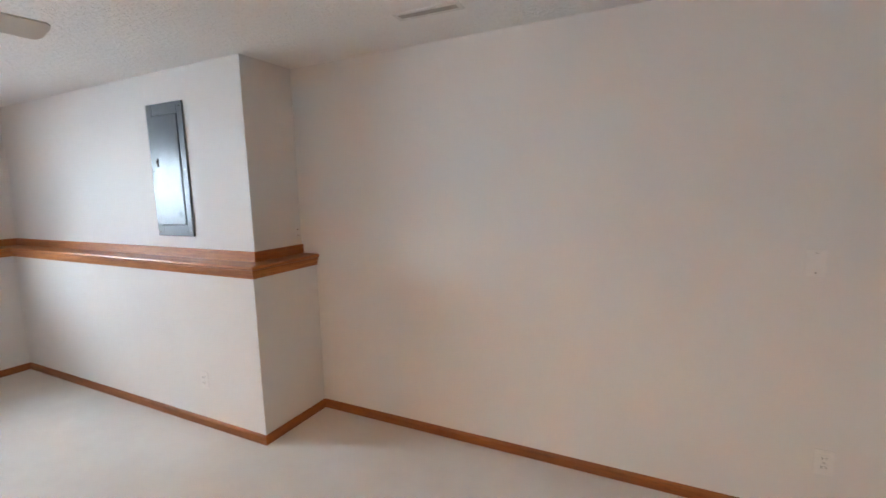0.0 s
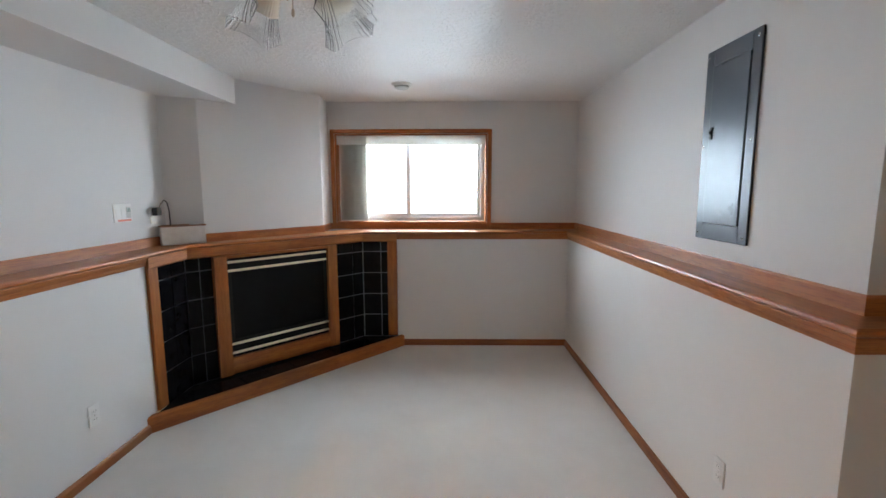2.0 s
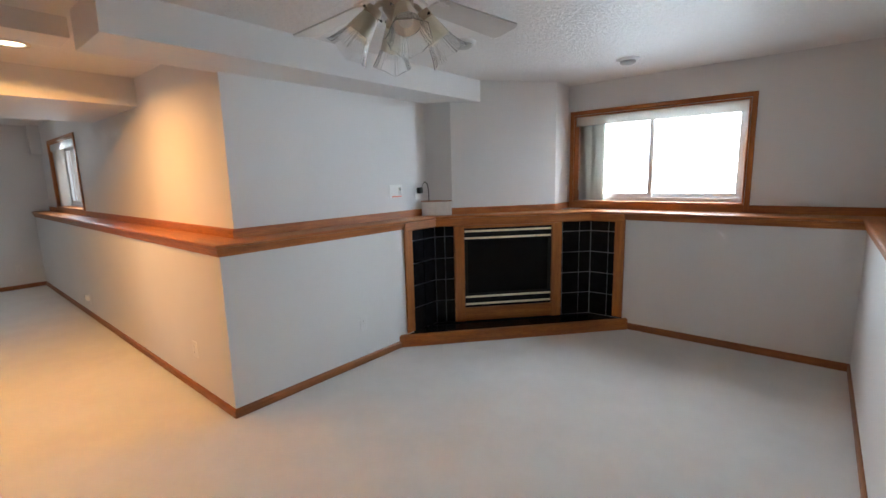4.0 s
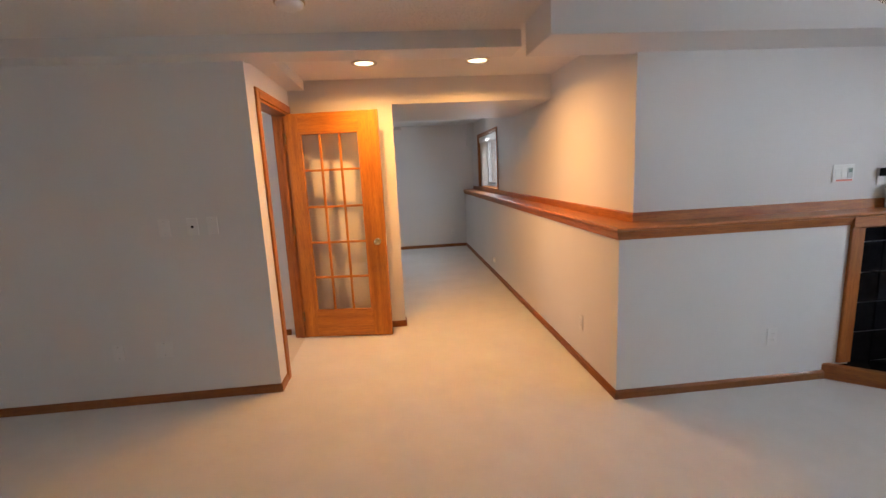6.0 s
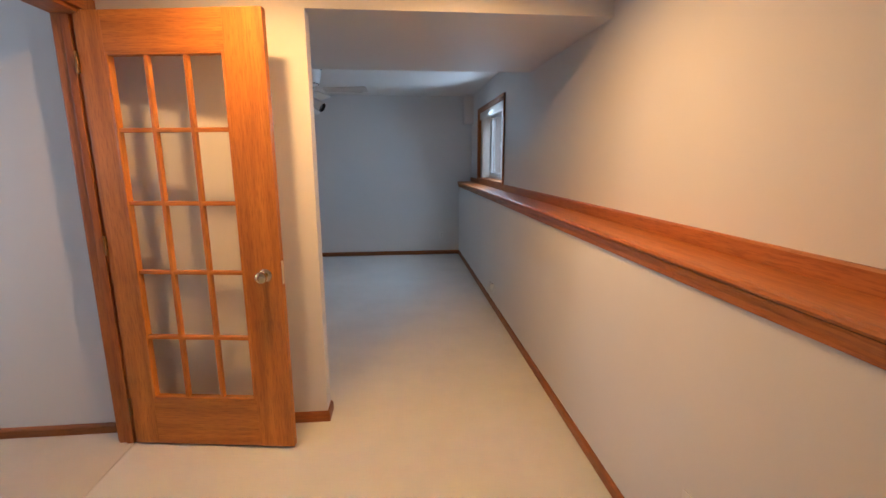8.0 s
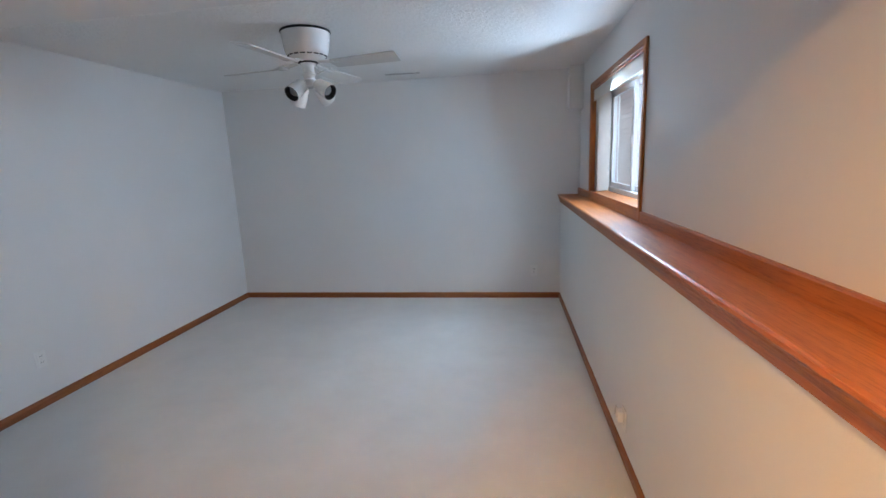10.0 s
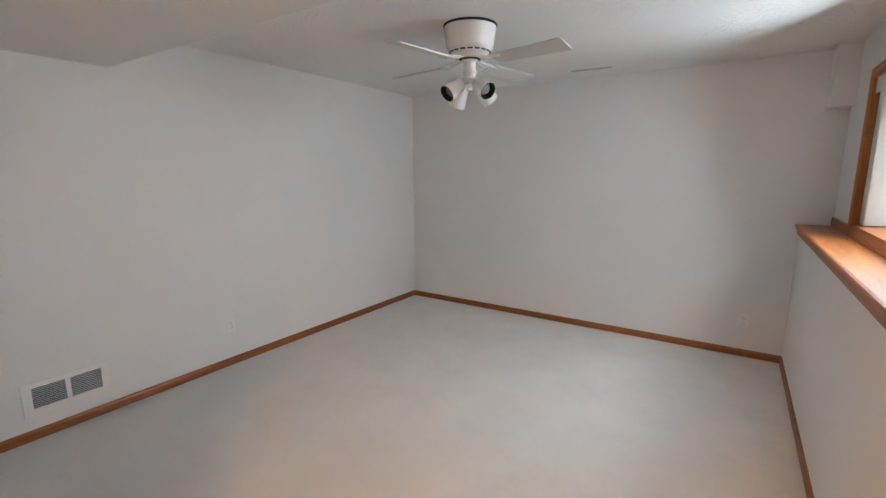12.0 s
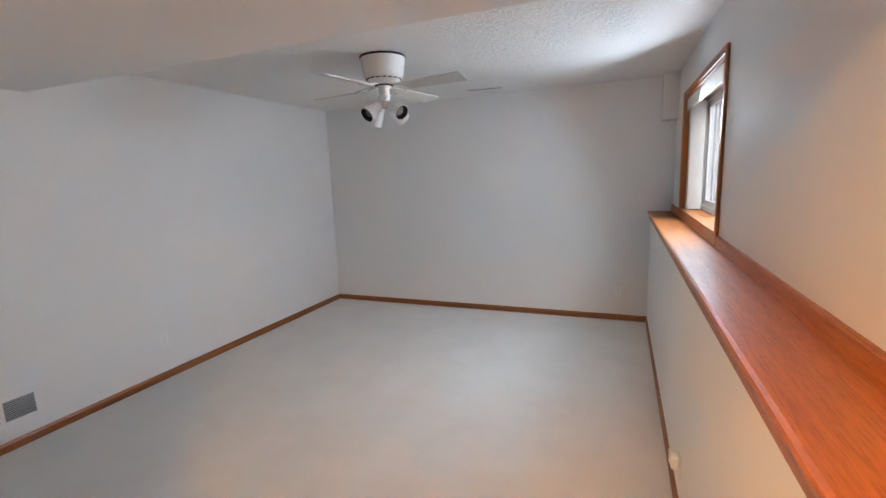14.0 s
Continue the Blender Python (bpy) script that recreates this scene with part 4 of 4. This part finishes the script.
bm = bmesh.new()
add_box(bm, (-0.017, -0.036, -0.005), (0.017, -0.0275, 0.05), 0.006)
part("shade", bm, WHITE_ENAMEL, light)

# switches and thermostat beside the fireplace
sw = thing("switch_plate", "white three-gang plate with a control and two switches", "switch", (1.46, 0.0, 1.352))
bm = bmesh.new()
add_box(bm, (-0.078, -0.006, -0.057), (0.078, 0.0, 0.057), 0.003)
part("cover_plate", bm, WHITE_PLASTIC, sw)
for dx in (-0.046, 0.0):
    bm = bmesh.new()
    add_box(bm, (dx - 0.016, -0.0085, -0.033), (dx + 0.016, -0.006, 0.033), 0.002)
    part("rocker", bm, WHITE_PLASTIC, sw)
bm = bmesh.new()
add_box(bm, (0.028, -0.009, -0.035), (0.066, -0.006, 0.035), 0.003)
dial = part("control", bm, plain("grey_control", (0.55, 0.55, 0.53), 0.4), sw, "grey fireplace control")
bm = bmesh.new()
add_box(bm, (0.034, -0.0098, 0.004), (0.060, -0.009, 0.028))
part("display", bm, plain("green_display", (0.18, 0.24, 0.2), 0.3), dial)
bm = bmesh.new()
add_box(bm, (-0.050, -0.0069, -0.053), (0.068, -0.006, -0.041))
part("label_strip", bm, plain("pale_red_print", (0.82, 0.27, 0.21), 0.6), sw, "pale red printed strip")

# two cable plugs above the end of the ledge
for z in (1.277, 1.236):
    plug = thing("wall_plug", "small beige cable plug in the wall above the ledge", "wall plug", (0.03, -3.653, z), "cable plugs")
    plug.rotation_euler = (0, radians(-90), 0)
    bm = bmesh.new()
    add_lathe(bm, [(0.008, 0.0), (0.008, 0.002), (0.005, 0.004), (0.001, 0.0045)], None, 16)
    part("flange", bm, WHITE_PLASTIC, plug, "", True)
    bm = bmesh.new()
    add_lathe(bm, [(0.003, 0.003), (0.003, 0.012), (0.001, 0.0125)], None, 10)
    part("pin", bm, DARK_BRASS, plug, "short brass pin", True)

# switch in the side room
sw = thing("light_switch", "beige single light switch on the side room wall", "switch", (-3.06, 1.52, 1.215))
bm = bmesh.new()
add_box(bm, (-0.035, -0.006, -0.057), (0.035, 0.0, 0.057), 0.003)
part("cover_plate", bm, BEIGE_PLASTIC, sw)
bm = bmesh.new()
add_box(bm, (-0.005, -0.014, -0.011), (0.005, -0.006, 0.011), 0.002)
part("toggle", bm, BEIGE_PLASTIC, sw)

# electrical panel
panel = thing("electrical_panel", "flush grey steel electrical panel with a latched door", "electrical panel", (0.768, -3.29, 1.693))
panel.rotation_euler = (0, 0, math.pi)
PW, PH = 0.382, 0.882
bm = bmesh.new()
ix, iz = PW / 2 - 0.058, PH / 2 - 0.075
add_box(bm, (-PW / 2, -0.010, -PH / 2), (-ix, 0.0, PH / 2), 0.003)
add_box(bm, (ix, -0.010, -PH / 2), (PW / 2, 0.0, PH / 2), 0.003)
add_box(bm, (-ix, -0.0098, -PH / 2), (ix, 0.0, -iz), 0.003)
add_box(bm, (-ix, -0.0098, iz), (ix, 0.0, PH / 2), 0.003)
part("trim_frame", bm, STEEL, panel, "grey steel cover frame")
bm = bmesh.new()
add_box(bm, (-ix + 0.002, -0.0145, -iz + 0.002), (ix - 0.002, -0.001, iz - 0.002), 0.004)
pd = part("panel_door", bm, plain("panel_door_grey", (0.072, 0.085, 0.100), 0.30, 0.45, 0.06, 9), panel, "hinged grey steel door")
bm = bmesh.new()
add_box(bm, (-ix + 0.012, -0.0185, 0.03), (-ix + 0.034, -0.0145, 0.085), 0.003)
add_lathe(bm, [(0.008, 0), (0.008, 0.006), (0.003, 0.008)], Matrix.Translation((-ix + 0.023, -0.0185, 0.062)) @ Euler((radians(90), 0, 0)).to_matrix().to_4x4(), 16)
part("latch", bm, BLACK_METAL, pd, "dark slide latch")
for dx in (-1, 1):
    for dz in (-1, 0, 1):
        bm = bmesh.new()
        add_lathe(bm, [(0.006, 0), (0.006, 0.002), (0.002, 0.004)], Matrix.Translation((dx * (PW / 2 - 0.02), -0.010, dz * (PH / 2 - 0.03))) @ Euler((radians(90), 0, 0)).to_matrix().to_4x4(), 12)
        part("screw", bm, CHROME, panel)

# return air grille in the end room
grille = thing("return_grille", "white return air grille with two slotted panels", "vent", (LEFT, 2.535, 0.238))
grille.rotation_euler = (0, 0, radians(90))
GW, GH = 0.42, 0.19
bm = bmesh.new()
for lo, hi in (((-GW / 2, -0.006, -GH / 2), (-0.165, 0, GH / 2)), ((0.165, -0.006, -GH / 2), (GW / 2, 0, GH / 2)), ((-0.012, -0.006, -0.061), (0.012, 0, 0.061)),
               ((-0.165, -0.0058, -GH / 2), (0.165, 0, -0.061)), ((-0.165, -0.0058, 0.061), (0.165, 0, GH / 2))):
    add_box(bm, lo, hi, 0.0015)
part("frame", bm, WHITE_ENAMEL, grille)
# no duct is cut: a black sheet gives its darkness
bm = bmesh.new()
add_box(bm, (-0.165, -0.0012, -0.061), (0.165, -0.0002, 0.061))
part("cavity", bm, DARK, grille, "black sheet standing in for the shaded duct behind the slats")
# white slats coloured grey for the shade between them
GRILLE_SLAT = plain("shaded_white_slat", (0.52, 0.53, 0.55), 0.4)
for c in (-0.0885, 0.0885):
    for k in range(11):
        z = -0.055 + 0.011 * k
        bm = bmesh.new()
        add_box(bm, (c - 0.0765, -0.0065, z - 0.0022), (c + 0.0765, -0.0015, z + 0.0022), 0, Matrix.Translation((0, -0.002, z)) @ Euler((radians(30), 0, 0)).to_matrix().to_4x4() @ Matrix.Translation((0, 0.002, -z)))
        part("slat", bm, GRILLE_SLAT, grille)

# planter box and the plugged adapter in the niche
box = thing("planter_box", "empty whitewashed planter box on the mantel ledge", "planter", (1.875, -0.118, 1.11))
box.rotation_euler = (0, 0, radians(-47))
bm = bmesh.new()
for lo, hi in (((-0.14, -0.055, 0), (0.14, 0.055, 0.012)), ((-0.14, -0.055, 0.0), (0.14, -0.043, 0.128)), ((-0.14, 0.043, 0.0), (0.14, 0.055, 0.128)),
               ((-0.14, -0.043, 0.0), (-0.128, 0.043, 0.128)), ((0.128, -0.043, 0.0), (0.14, 0.043, 0.128))):
    add_box(bm, lo, hi, 0.003)
part("tub", bm, TERRACOTTA, box)
bm = bmesh.new()
for lo, hi in (((-0.145, -0.060, 0.128), (0.145, -0.040, 0.138)), ((-0.145, 0.040, 0.128), (0.145, 0.060, 0.138)), ((-0.145, -0.040, 0.128), (-0.125, 0.040, 0.138)), ((0.125, -0.040, 0.128), (0.145, 0.040, 0.138))):
    add_box(bm, lo, hi, 0.003)
part("rim", bm, plain("worn_terracotta", (0.36, 0.20, 0.13), 0.7, 0, 0.15), box, "worn brown rim")
adapter = thing("plug_adapter", "white plug adapter with a looping black cord", "adapter", (1.745, 0.0, 1.32))
bm = bmesh.new()
add_box(bm, (-0.03, -0.006, -0.057), (0.04, 0.0, 0.057), 0.003)
part("cover_plate", bm, WHITE_PLASTIC, adapter)
bm = bmesh.new()
add_box(bm, (-0.02, -0.045, 0.0), (0.03, -0.006, 0.055), 0.006)
part("plug", bm, BLACK_METAL, adapter, "black plug")
bm = bmesh.new()
add_tube(bm, [(0.005, -0.04, 0.04), (0.015, -0.055, 0.085), (0.04, -0.06, 0.105), (0.07, -0.062, 0.085), (0.085, -0.062, 0.03), (0.088, -0.062, -0.05), (0.088, -0.06, -0.08)], 0.004, 8)
part("cord", bm, BLACK_METAL, adapter, "looping black cord", True)

# ---------------- outside ----------------
bm = bmesh.new()
E = 900
G = 0.72
for lo, hi in (((3.4, -E, G - 1), (E, E, G)), ((-E, -E, G - 1), (-4.6, E, G)), ((-4.6, -E, G - 1), (3.4, -3.9, G)), ((-4.6, 6.4, G - 1), (3.4, E, G)), ((0.25, 0.25, G - 1), (3.4, 6.4, G))):
    add_box(bm, lo, hi)
setting("ground", bm, SOIL, "pale grey ground outside the basement windows", "ground")
house = thing("neighbour_wall", "beige lap-sided house wall close outside the window", "house", (2.0, 5, G))
bm = bmesh.new()
add_box(bm, (0.03, -4.2, 0), (0.25, 12, 2.6))
wall = part("wall", bm, SIDING, house)
lap = None
for k in range(23):
    z = 0.03 + k * 0.11
    if lap is None:
        bm = bmesh.new()
        n = [(0.03, 0.0), (-0.010, 0.0), (0.024, 0.113), (0.03, 0.113)]
        a = [bm.verts.new((x, -4.2, zz)) for x, zz in n]
        b = [bm.verts.new((x, 12, zz)) for x, zz in n]
        for i in range(4):
            bm.faces.new((a[i], a[(i + 1) % 4], b[(i + 1) % 4], b[i]))
        bm.faces.new(a)
        bm.faces.new(list(reversed(b)))
        lap = mesh_of("siding_board", bm, SIDING)
    ob = new("siding_board", lap)
    ob.parent = wall
    ob.location = (0, 0, z)
sky_mat, snt, sb = mat("overcast_glow")
sb.inputs["Base Color"].default_value = (0, 0, 0, 1)
sb.inputs["Emission Color"].default_value = (0.93, 0.97, 1, 1)
sb.inputs["Emission Strength"].default_value = 3.0
bm = bmesh.new()
add_box(bm, (60, -80, -5), (60.5, 80, 60))
setting("backdrop", bm, sky_mat, "white overcast sky in the distance", "sky")
